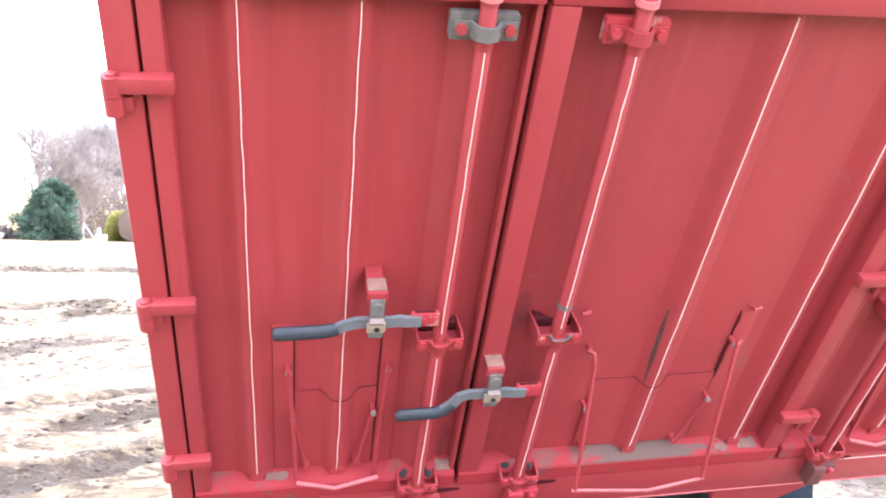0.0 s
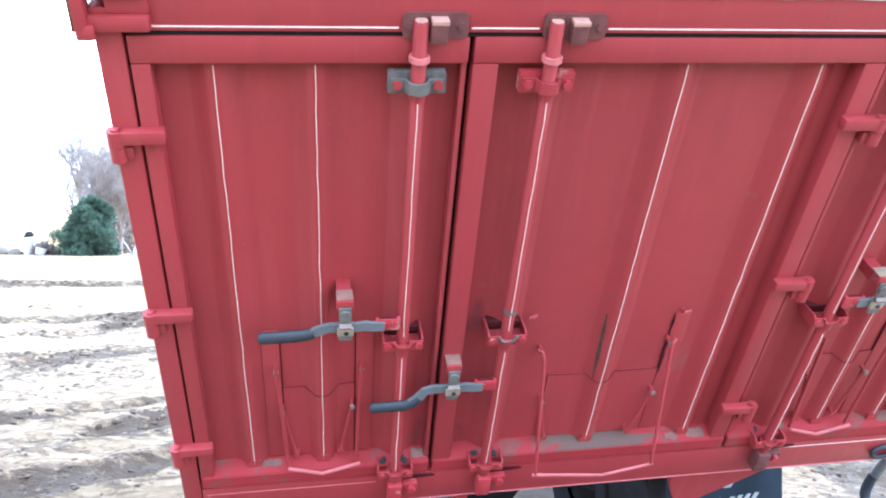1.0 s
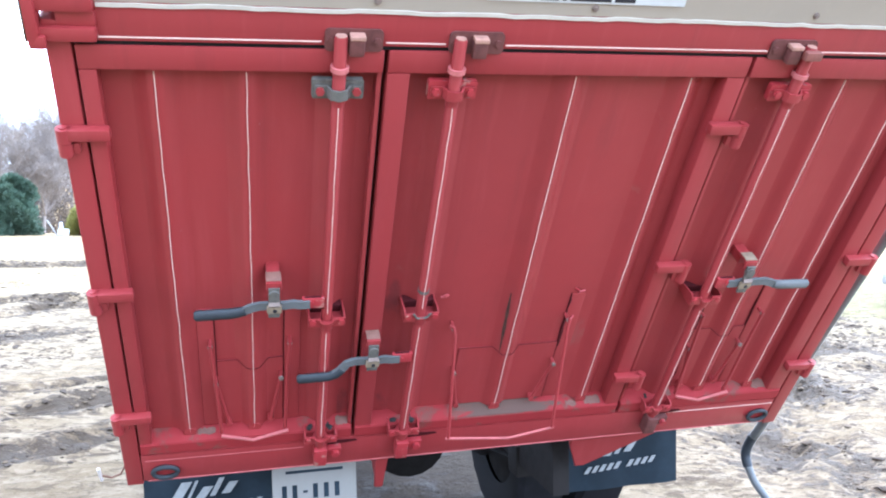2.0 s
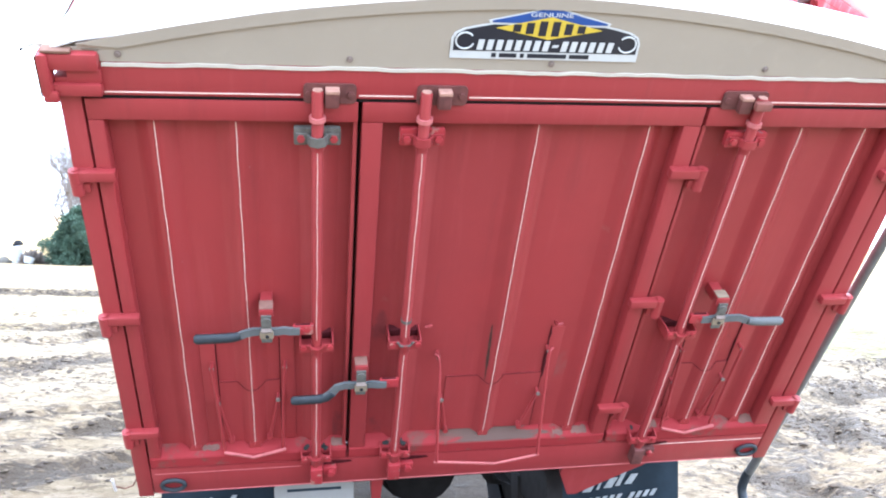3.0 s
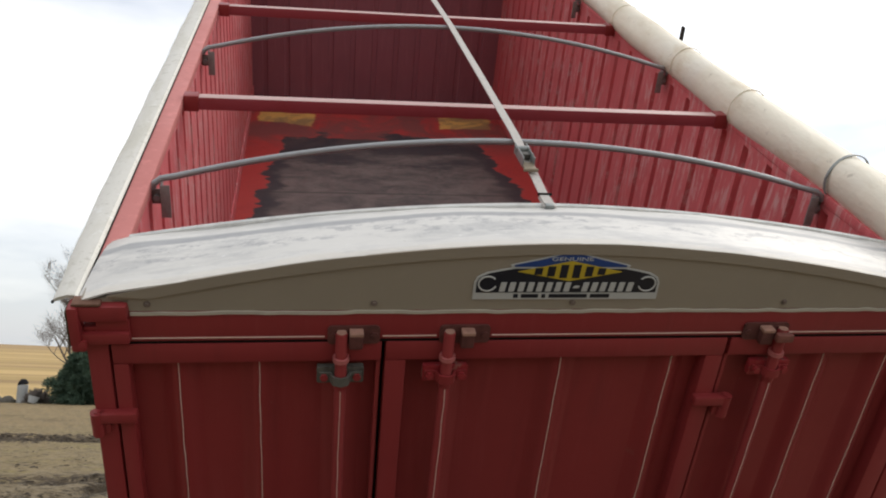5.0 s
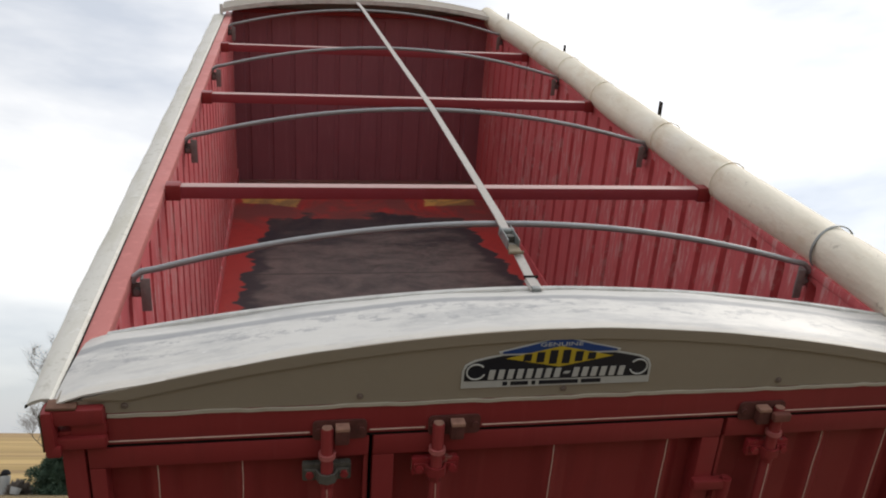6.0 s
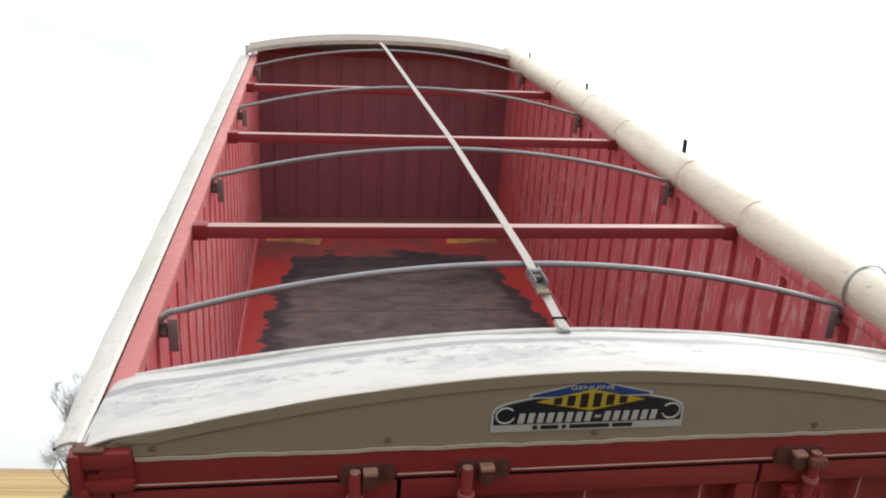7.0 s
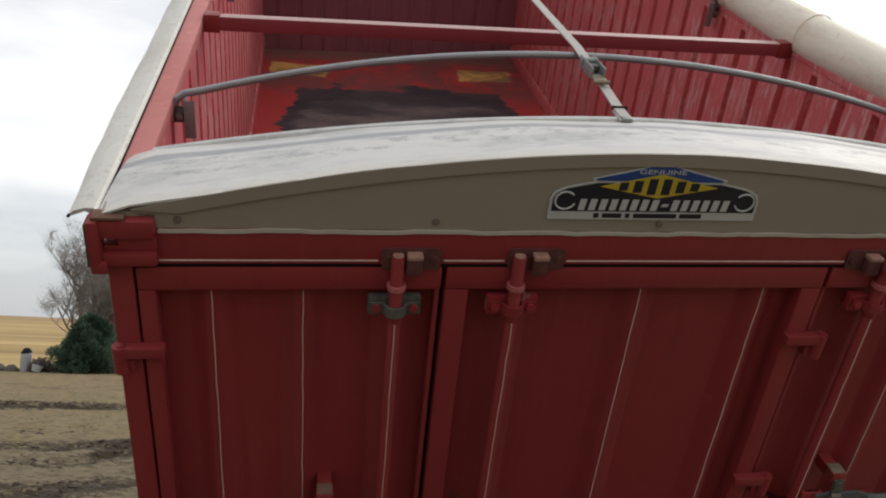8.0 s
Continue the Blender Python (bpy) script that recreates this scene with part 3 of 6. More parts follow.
def mud_and_field():
    """Pale dried mud, dark where wheels have churned it and where the truck's shade is painted; dry grass towards the
    yard's edge; golden field beyond.
    """
    m = Mat("muddy_yard_and_dry_field", (0.180, 0.140, 0.086), 0.92, spec=0.10)
    x, y = m.axis(0), m.axis(1)
    r = m.math("SQRT", m.math("ADD", m.math("MULTIPLY", x, x), m.math("MULTIPLY", y, y)), 0)
    att = m.nt.nodes.new("ShaderNodeAttribute")
    att.attribute_name = "churned"
    churn = att.outputs["Fac"]
    big = m.noise(0.38, 7, 0.62, stretch=(0.8, 1.1, 1), distortion=0.7)
    mid = m.noise(1.9, 8, 0.68, stretch=(0.8, 1.1, 1), loc=(4, 8, 1), distortion=0.5)
    clump = m.noise(8.0, 8, 0.68, stretch=(0.75, 1.2, 1), loc=(7, 3, 2), distortion=0.8)
    fine = m.noise(19, 6, 0.72, stretch=(0.8, 1.1, 1), distortion=0.5)
    m.over(m.ramp(big, 0.38, 0.58), (0.225, 0.182, 0.120), 0.85)
    m.over(m.ramp(mid, 0.48, 0.60), (0.265, 0.220, 0.152), 0.7)
    # dry and greenish grass between the tracks, thicker towards the edge
    far_out = m.math("ADD", r, m.math("MULTIPLY", m.math("SUBTRACT", big, 0.5), 9))
    m.over(m.ramp(far_out, 10.0, 14.0), (0.265, 0.203, 0.108), 0.8)
    m.over(m.math("MULTIPLY", m.ramp(far_out, 9.5, 13.0), m.ramp(m.noise(1.1, 6, 0.65, stretch=(0.5, 1.4, 1), loc=(3, 1, 6)), 0.48, 0.62)), (0.245, 0.205, 0.085), 0.6)
    m.over(m.math("MULTIPLY", m.ramp(x, 4.5, 8.5), m.ramp(far_out, 10.0, 13.0)), (0.170, 0.170, 0.072), 0.85)
    m.over(m.ramp(far_out, 19.0, 24.0), (0.300, 0.220, 0.118), 0.7)
    # crumbs, hollows and torn straw all over
    m.over(m.ramp(clump, 0.495, 0.575), (0.122, 0.096, 0.062), 0.8)
    m.over(m.ramp(fine, 0.53, 0.64), (0.105, 0.078, 0.048), 0.5)
    m.over(m.ramp(m.noise(15, 6, 0.72, stretch=(0.7, 1.3, 1), loc=(2, 9, 5), distortion=0.6), 0.56, 0.66), (0.275, 0.225, 0.150), 0.6)
    # dark wet mud in the tracks, and flung in lumps and smears round them
    wet = m.math("ADD", churn, m.math("MULTIPLY", m.math("SUBTRACT", mid, 0.5), 0.9))
    wet = m.math("ADD", wet, m.math("MULTIPLY", m.math("SUBTRACT", clump, 0.5), 2.8))
    wet = m.math("ADD", wet, m.math("MULTIPLY", m.math("SUBTRACT", fine, 0.5), 0.8))
    m.over(m.ramp(wet, 0.12, 0.34), (0.108, 0.082, 0.053), 0.75)
    m.over(m.ramp(wet, 0.40, 0.62), (0.050, 0.038, 0.025), 0.9)
    smear = m.math("MULTIPLY", m.ramp(m.noise(0.9, 9, 0.72, stretch=(0.8, 1.1, 1), loc=(9, 4, 0), distortion=1.0), 0.53, 0.62), m.ramp(clump, 0.40, 0.54))
    m.over(smear, (0.064, 0.047, 0.030), 0.75)
    m.over(m.math("MULTIPLY", m.ramp(m.noise(10, 7, 0.70, stretch=(0.7, 1.25, 1), loc=(5, 6, 3), distortion=0.7), 0.53, 0.58), m.ramp(wet, 0.75, 0.35)), (0.270, 0.222, 0.154), 0.6)
    m.over(m.ramp(m.noise(60, 3, 0.7), 0.60, 0.70), (0.28, 0.22, 0.14), 0.15)
    # shade under the hoist and round the truck's rear, painted into the mud's colour
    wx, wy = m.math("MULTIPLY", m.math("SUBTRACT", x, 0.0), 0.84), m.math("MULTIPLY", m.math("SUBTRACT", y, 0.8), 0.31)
    truck_shade = m.math("SQRT", m.math("ADD", m.math("MULTIPLY", wx, wx), m.math("MULTIPLY", wy, wy)), 0)
    truck_shade = m.math("SUBTRACT", m.math("ADD", 1.15, m.math("MULTIPLY", m.math("SUBTRACT", mid, 0.5), 0.7)), truck_shade)
    m.over(m.ramp(truck_shade, -0.10, 0.20), (0.034, 0.028, 0.023), 0.92)
    band = m.noise(0.02, 4, 0.6, stretch=(0.5, 2.0, 1))
    field = m.nt.nodes.new("ShaderNodeValToRGB")
    field.color_ramp.elements[0].position = 0.40
    field.color_ramp.elements[0].color = (0.36, 0.255, 0.115, 1)
    field.color_ramp.elements[1].position = 0.60
    field.color_ramp.elements[1].color = (0.48, 0.34, 0.155, 1)
    m.nt.links.new(band, field.inputs["Fac"])
    m.over(m.ramp(r, 36.0, 60.0), field.outputs["Color"])
    m.over(m.math("MULTIPLY", m.ramp(r, 60.0, 90.0), m.ramp(m.noise(0.012, 5, 0.6, stretch=(0.25, 2.4, 1), loc=(3, 2, 0)), 0.50, 0.58)), (0.235, 0.155, 0.085), 0.6)
    m.over(m.ramp(r, 500.0, 900.0), (0.30, 0.205, 0.115), 0.6)
    m.roughness(m.ramp(wet, 0.2, 0.7), 0.95, 0.62)
    m.bump(clump, 0.8, 0.06).bump(fine, 0.8, 0.02).bump(m.noise(60, 3, 0.7), 0.5, 0.008)
    return m.done()


def grid_line(lo, hi, step, reach):
    """Even steps from lo to hi, widening outwards to the horizon."""
    mid = np.arange(lo, hi + step / 2, step)
    out, d, s = [], 0.0, step
    while d < reach:
        s *= 1.075
        d += s
        out.append(d)
    out = np.array(out)
    return np.concatenate([lo - out[::-1], mid, mid[-1] + out])


line_x, line_y = grid_line(-11.0, 9.5, 0.07, 4500.0), grid_line(-1.0, 19.5, 0.07, 4500.0)
gx, gy = np.meshgrid(line_x, line_y, indexing="ij")
gz = ground_height(gx, gy)
co = np.stack([gx, gy, gz], -1).reshape(-1, 3)
idx = np.arange(gx.size).reshape(gx.shape)
quads = np.stack([idx[:-1, :-1], idx[1:, :-1], idx[1:, 1:], idx[:-1, 1:]], -1).reshape(-1, 4)
gme = bpy.data.meshes.new("ground")
gme.vertices.add(len(co))
gme.vertices.foreach_set("co", co.ravel())
gme.loops.add(quads.size)
gme.loops.foreach_set("vertex_index", quads.ravel())
gme.polygons.add(len(quads))
gme.polygons.foreach_set("loop_start", np.arange(0, quads.size, 4))
gme.update(calc_edges=True)
gme.attributes.new("churned", "FLOAT", "POINT").data.foreach_set("value", wheel_tracks(gx, gy)[1].ravel())
gme.shade_smooth()
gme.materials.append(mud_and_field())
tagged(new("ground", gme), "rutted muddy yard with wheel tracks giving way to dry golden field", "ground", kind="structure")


def mud_clods(count, seed):
    """Lumps of mud thrown up along the wheel tracks."""
    r = np.random.RandomState(seed)
    verts, faces = [], []
    ico_v = [(0, 0, 0.8), (0.9, 0, 0.25), (0.28, 0.86, 0.3), (-0.73, 0.53, 0.22), (-0.73, -0.53, 0.3), (0.28, -0.86, 0.25), (0.8, 0.5, -0.3), (-0.3, 0.95, -0.3), (-1, 0, -0.3), (-0.3, -0.95, -0.3), (0.8, -0.5, -0.3)]
    ico_f = [(0, 1, 2), (0, 2, 3), (0, 3, 4), (0, 4, 5), (0, 5, 1), (1, 6, 2), (2, 6, 7), (2, 7, 3), (3, 7, 8), (3, 8, 4), (4, 8, 9), (4, 9, 5), (5, 9, 10), (5, 10, 1), (1, 10, 6)]
    n = count * 14
    x, y = r.uniform(-11, 9.5, n), r.uniform(-1.0, 19.5, n)
    keep = ~((np.abs(x) < 1.45) & (y > -0.6) & (y < 7)) & (np.hypot(x + 0.8, y + 2.5) > 1.2)
    keep &= wheel_tracks(x, y)[1] + 0.9 * fractal(x * 1.1, y * 1.1, 63, 3) > r.uniform(0.1, 0.9, n)
    x, y = x[keep][:count], y[keep][:count]
    for px, py, pz in zip(x, y, ground_height(x, y)):
        s = (0.008 + 0.020 * r.rand() ** 3) * (0.8 + math.hypot(px, py) * 0.05)
        turn, wide = r.uniform(0, 6.28), r.uniform(1.0, 2.2)
        c, q = math.cos(turn), math.sin(turn)
        base = len(verts)
        for (vx, vy, vz), k in zip(ico_v, s * r.uniform(0.75, 1.25, len(ico_v))):
            verts.append((px + vx * k * wide * c - vy * k * q, py + vx * k * wide * q + vy * k * c, pz + vz * k * 0.7))
        faces += [tuple(base + e for e in f) for f in ico_f]
    m = Mat("dark_mud_clods", (0.060, 0.048, 0.037), 0.95, spec=0.12)
    geo = m.nt.nodes.new("ShaderNodeNewGeometry")
    m.over(m.ramp(geo.outputs["Random Per Island"], 0.55, 1.0), (0.15, 0.118, 0.080), 0.8)
    m.bump(m.noise(60, 4, 0.7), 0.5, 0.01)
    ob = mesh_part("mud_clods", verts, faces, m.done(), None, smooth=True)
    tagged(ob, "scattered clods of dark mud along the wheel tracks", "mud clods", kind="stuff")


def ground_at(x, y):
    return float(ground_height(np.array([float(x)]), np.array([float(y)]))[0])


mud_clods(14000, 5)

# ---- the raised grain box ----
grain_box = thing("grain_box", BOX, "raised red steel grain truck box with three rear doors", "truck box")
HALF, FRONT, FLOOR_Z, RAIL_Z, SILL_Z = 1.18, 5.98, -1.42, 0.10, -1.575


def corrugated(name, start, along, into, length, z0, z1, first, pitch, ztop, material, parent, label="", deep=0.036):
    """A sheet wall with narrow pressed grooves; smooth above ztop. start: its inner corner; into: away from the inside."""
    start, along, into = Vector(start), Vector(along), Vector(into)
    prof = [(0.0, 0.0)]
    s = first
    while s < length - 0.06:
        prof += [(s - 0.025, 0.0), (s - 0.018, deep), (s + 0.018, deep), (s + 0.025, 0.0)]
        s += pitch
    prof.append((length, 0.0))
    verts, faces = [], []
    levels = [z0, ztop - 0.03, ztop, z1]
    depth = [1, 1, 0, 0]
    for side in (0.0, 0.045):
        for z, k in zip(levels, depth):
            for a, d in prof:
                off = d * k if side == 0 else 0.045
                p = start + along * a + into * off
                verts.append((p.x, p.y, z))
    n = len(prof)
    for sd in (0, 1):
        base = sd * 4 * n
        for j in range(3):
            for i in range(n - 1):
                q = (base + j * n + i, base + j * n + i + 1, base + (j + 1) * n + i + 1, base + (j + 1) * n + i)
                faces.append(q if sd == 0 else q[::-1])
    for i in range(n - 1):
        faces.append((i, 4 * n + i, 4 * n + i + 1, i + 1))
        t = 3 * n
        faces.append((t + i, t + i + 1, 4 * n + t + i + 1, 4 * n + t + i))
    for j in range(3):
        for i in (0, n - 1):
            faces.append((j * n + i, (j + 1) * n + i, 4 * n + (j + 1) * n + i, 4 * n + j * n + i))
    return mesh_part(name, verts, faces, material, parent, label, smooth=False)


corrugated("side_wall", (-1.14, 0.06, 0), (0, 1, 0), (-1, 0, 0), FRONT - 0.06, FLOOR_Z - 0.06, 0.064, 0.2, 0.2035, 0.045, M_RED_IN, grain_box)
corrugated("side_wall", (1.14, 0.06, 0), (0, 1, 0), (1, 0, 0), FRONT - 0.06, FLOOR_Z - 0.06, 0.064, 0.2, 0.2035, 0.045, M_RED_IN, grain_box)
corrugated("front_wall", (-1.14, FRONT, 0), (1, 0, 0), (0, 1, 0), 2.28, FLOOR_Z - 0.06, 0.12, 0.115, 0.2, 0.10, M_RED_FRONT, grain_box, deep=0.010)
part("box_floor", block(B(), -1.139, 1.139, 0.06, FRONT - 0.001, FLOOR_Z - 0.05, FLOOR_Z), M_FLOOR, grain_box, "red floor worn to bare dark steel with yellow patches")
for s in (-1, 1):
    bm = B()
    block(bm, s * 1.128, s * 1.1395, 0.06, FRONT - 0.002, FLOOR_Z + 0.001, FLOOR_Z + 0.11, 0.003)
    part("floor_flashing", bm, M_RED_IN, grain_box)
    bm = B()
    block(bm, s * 1.136, s * (1.197 if s < 0 else 1.186), 0.092, FRONT + 0.12, 0.065, RAIL_Z, 0.006)
    block(bm, s * 1.186, s * (1.197 if s < 0 else 1.188), 0.092, FRONT + 0.12, 0.0, 0.0648, 0.003)
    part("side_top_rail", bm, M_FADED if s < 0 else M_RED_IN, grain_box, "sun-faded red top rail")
part("front_top_rail", block(B(), -1.126, 1.126, FRONT - 0.03, FRONT + 0.03, 0.121, 0.16, 0.005), M_RED_FRAME, grain_box)
# underframe of the box
for s in (-1, 1):
    part("long_sill", block(B(), s * 0.43 - 0.05, s * 0.43 + 0.05, 0.1, FRONT, FLOOR_Z - 0.22, FLOOR_Z - 0.051, 0.004), M_RED, grain_box)
for k in range(14):
    y = 0.34 + 0.42 * k
    part("cross_sill", block(B(), -1.13, 1.13, y - 0.03, y + 0.03, FLOOR_Z - 0.13, FLOOR_Z - 0.0615, 0.004), M_RED, grain_box)

# rear frame
for x0, x1 in ((-1.190, -1.139), (1.146, 1.198)):
    part("corner_post", block(B(), x0, x1, 0.0, 0.09, SILL_Z, -0.012, 0.006), M_RED_FRAME, grain_box)
part("rear_top_rail", block(B(), -1.150, 1.165, 0.0, 0.09, -0.011, 0.083, 0.005), M_RED_FRAME, grain_box)
part("rear_sill", block(B(), -1.138, 1.145, 0.002, 0.14, -1.562, -1.430, 0.006), M_RED_FRAME, grain_box)
for x0, x1 in ((-1.083, -0.620), (-0.474, -0.335), (-0.190, 0.510), (0.645, 1.14)):
    part("pinstripe", block(B(), x0, x1, -0.0015, 0.001, -0.0021, 0.0009), M_STRIPE, grain_box, "cream pinstripe")
for x0, x1, z in ((-1.125, -0.63, -1.457), (0.67, 1.140, -1.452)):
    part("pinstripe", block(B(), x0, x1, 0.0003, 0.003, z - 0.0010, z + 0.0010), M_PULL if x0 < 0 else M_STRIPE, grain_box)
part("rubbed_edge", block(B(), -1.125, 1.140, -0.0004, 0.006, -1.5612, -1.5585), M_PULL, grain_box)
for cx in (-1.068, 1.095):
    bm = B()
    tube(bm, [(cx + 0.038 * math.cos(a), -0.006, -1.512 + 0.027 * math.sin(a)) for a in (2 * math.pi * k / 24 for k in range(25))], 0.008, 8, cap=False)
    part("lamp_grommet", bm, M_GRIP, grain_box, "empty black rubber lamp grommet")
# dark strips added behind the door gaps so that the gaps stay dark
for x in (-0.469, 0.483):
    part("gap_backing", block(B(), x - 0.04, x + 0.04, 0.061, 0.075, -1.41, -0.03), M_DARK, grain_box)
part("gap_backing", block(B(), -1.12, 1.12, 0.0615, 0.0745, -0.029, 0.0), M_DARK, grain_box)
part("gap_backing", block(B(), -1.138, -1.09, 0.061, 0.075, -1.41, -0.03), M_DARK, grain_box)
part("gap_backing", block(B(), 1.11, 1.145, 0.061, 0.075, -1.41, -0.03), M_DARK, grain_box)

# black strip laid in the gap under the top rail as its shade
part("gap_shade", block(B(), -1.132, 1.139, 0.004, 0.0605, -0.0198, -0.0113), M_GAP, grain_box, "black strip painted as the shade under the top rail")

# corner brackets of the tarp bar
for s in (-1, 1):
    bm = B()
    block(bm, s * 1.083, s * 1.200, -0.024, 0.085, 0.060, 0.104, 0.010)
    block(bm, s * 1.083, s * 1.160, -0.010, 0.085, 0.026, 0.0605, 0.004)
    block(bm, s * 1.083, s * 1.200, -0.022, 0.085, -0.006, 0.0265, 0.008)
    block(bm, s * 1.190, s * 1.217, -0.034, 0.020, -0.008, 0.106, 0.012)
    block(bm, s * 1.180, s * 1.215, -0.033, -0.018, -0.018, 0.012, 0.007)
    block(bm, s * 1.1595, s * 1.189, -0.008, 0.085, 0.026, 0.038, 0.002)
    part("corner_bracket", bm, M_RED_FRAME, grain_box, "chipped red corner bracket")
    part("bracket_rim", block(B(), *sorted((s * 1.2145, s * 1.2195)), -0.030, 0.018, -0.002, 0.098, 0.0025), M_DIRT, grain_box, "brown-green dirt along the bracket's rim")
    part("cap_corner_fill", block(B(), *sorted((s * 1.078, s * 1.188)), 0.0, 0.05, 0.1002, 0.1135, 0.003), M_TAN, grain_box)
    part("rusty_cap_corner", block(B(), *sorted((s * 1.140, s * 1.206)), -0.024, 0.016, 0.1042, 0.1125, 0.004), M_RUST, grain_box, "rusty folded cap corner")


def arch(x, top=0.268, end=0.118, half=1.13):
    k = min(1.0, abs(x) / half)
    return end + (top - end) * (1 - k ** 1.85)


def cap_z(x, k):
    """The cap sheet's height from its face (k = 0) to its inner edge (k = 1)."""
    return arch(x) * (1 - k) + arch(x, 0.219, 0.106) * k + 0.007 * math.sin(k * math.pi)


def rear_end_cap(y_face, y_back, spread):
    """The arched tarp end cap over the doors: upright panel with folded flange, curved sheet and rolled inner edge."""
    cap = part("cap_sheet", B(), M_CAP, grain_box, "arched weathered white sheet metal end cap")
    xs = [-1.13 + 2.26 * k / 48 for k in range(49)]
    ys = [y_face + (y_back - y_face) * k / 5 for k in range(6)]
    verts, faces = [], []
    for lift in (0.004, 0.0):
        for x in xs:
            for j, y in enumerate(ys):
                dip = 0.004 * math.sin(x * 7.0 + j) + 0.003 * math.sin(x * 17.0)
                out = spread * max(0.0, (abs(x) - 0.98) / 0.15) * (1 if x > 0 else -1) * (1 - 0.2 * j / 5)
                fold = -0.012 * max(0.0, (abs(x) - 1.08) / 0.05)
                verts.append((x + out, y, cap_z(x, j / 5) + lift + fold + dip * (0.3 + 0.2 * j / 5)))
    nx, ny = len(xs), len(ys)
    for sd in (0, 1):
        b = sd * nx * ny
        for i in range(nx - 1):
            for j in range(ny - 1):
                q = (b + i * ny + j, b + (i + 1) * ny + j, b + (i + 1) * ny + j + 1, b + i * ny + j + 1)
                faces.append(q if sd == 0 else q[::-1])
    for i in range(nx - 1):
        for j in (0, ny - 1):
            faces.append((i * ny + j, (i + 1) * ny + j, nx * ny + (i + 1) * ny + j, nx * ny + i * ny + j))
    cap.data.from_pydata(verts, [], faces)
    cap.data.shade_smooth()
    part("rolled_edge", tube(B(), [(x, y_back, cap_z(x, 1) + 0.003) for x in xs], 0.010, 8), M_LIP, cap)
    panel = B()
    bottom = 0.072
    plate(panel, [(x, arch(x) - 0.001) for x in xs] + [(1.08, bottom), (-1.08, bottom)], y_face + 0.004, y_face + 0.010)
    part("cap_panel", panel, M_TAN, cap, "tan painted upright panel", smooth=False)
    fl = B()
    outline = [(x, arch(x) + 0.004) for x in xs] + [(x, arch(x) - 0.026) for x in reversed(xs) if abs(x) < 1.08]
    plate(fl, outline, y_face - 0.002, y_face + 0.0035)
    part("flange", fl, M_TAN, cap, smooth=False)
    return cap


rear_cap = rear_end_cap(-0.004, 0.31, 0.066)


def front_end_cap():
    """The cap over the front wall, seen from inside: tan sheet with a folded cream lip."""
    xs = [-1.215 + 2.43 * k / 48 for k in range(49)]

    def top(x):
        return 0.158 + 0.118 * (1 - min(1.0, abs(x) / 1.22) ** 2.3)

    y0, y1 = FRONT - 0.15, FRONT + 0.15
    bm = B()
    rows = [[bm.verts.new((x, y0 + (y1 - y0) * j / 3, top(x) + 0.016 * j / 3 + 0.004 * lift)) for j in range(4)] for lift in (0, 1) for x in xs]
    low, high = rows[:49], rows[49:]
    for a in (low, high):
        for i in range(48):
            for j in range(3):
                bm.faces.new((a[i][j], a[i + 1][j], a[i + 1][j + 1], a[i][j + 1]))
    for i in range(48):
        for j in (0, 3):
            bm.faces.new((low[i][j], low[i + 1][j], high[i + 1][j], high[i][j]))
    cap = part("front_cap_sheet", bm, M_TAN, grain_box, "arched tan sheet metal front cap")
    lip = B()
    plate(lip, [(x, top(x) + 0.006) for x in xs] + [(x, top(x) - 0.030) for x in reversed(xs)], y0 - 0.006, y0 - 0.001)
    part("cap_lip", lip, M_LIP, cap, "cream folded lip", smooth=False)
    panel = B()
    plate(panel, [(x, top(x) + 0.012) for x in xs if abs(x) < 1.13] + [(1.13, 0.05), (-1.13, 0.05)], y1 - 0.012, y1 - 0.004)
    part("cap_panel", panel, M_TAN, cap, smooth=False)
    part("lip_tab", block(B(), -1.232, -1.206, y0 - 0.02, y0 + 0.02, 0.118, 0.200, 0.003), M_LIP, cap)


front_end_cap()
rng = random.Random(4)
hem = [(-1.08 + 2.16 * k / 60, -0.002, 0.0725 + rng.uniform(-0.0020, 0.0020)) for k in range(61)]
part("hem", flat_bar(B(), hem, 0.0085, 0.005), M_HEM, rear_cap, "uneven cream caulk line")
for x in (-1.04, -0.50, 0.012, 0.607, 1.03):
    bm = B()
    tube(bm, [(x, 0.0, 0.098), (x, -0.007, 0.098)], 0.0055, 6)
    tube(bm, [(x, 0.0, 0.098), (x, -0.0025, 0.098)], 0.0085, 12)
    part("bolt", bm, M_BOLT, rear_cap)


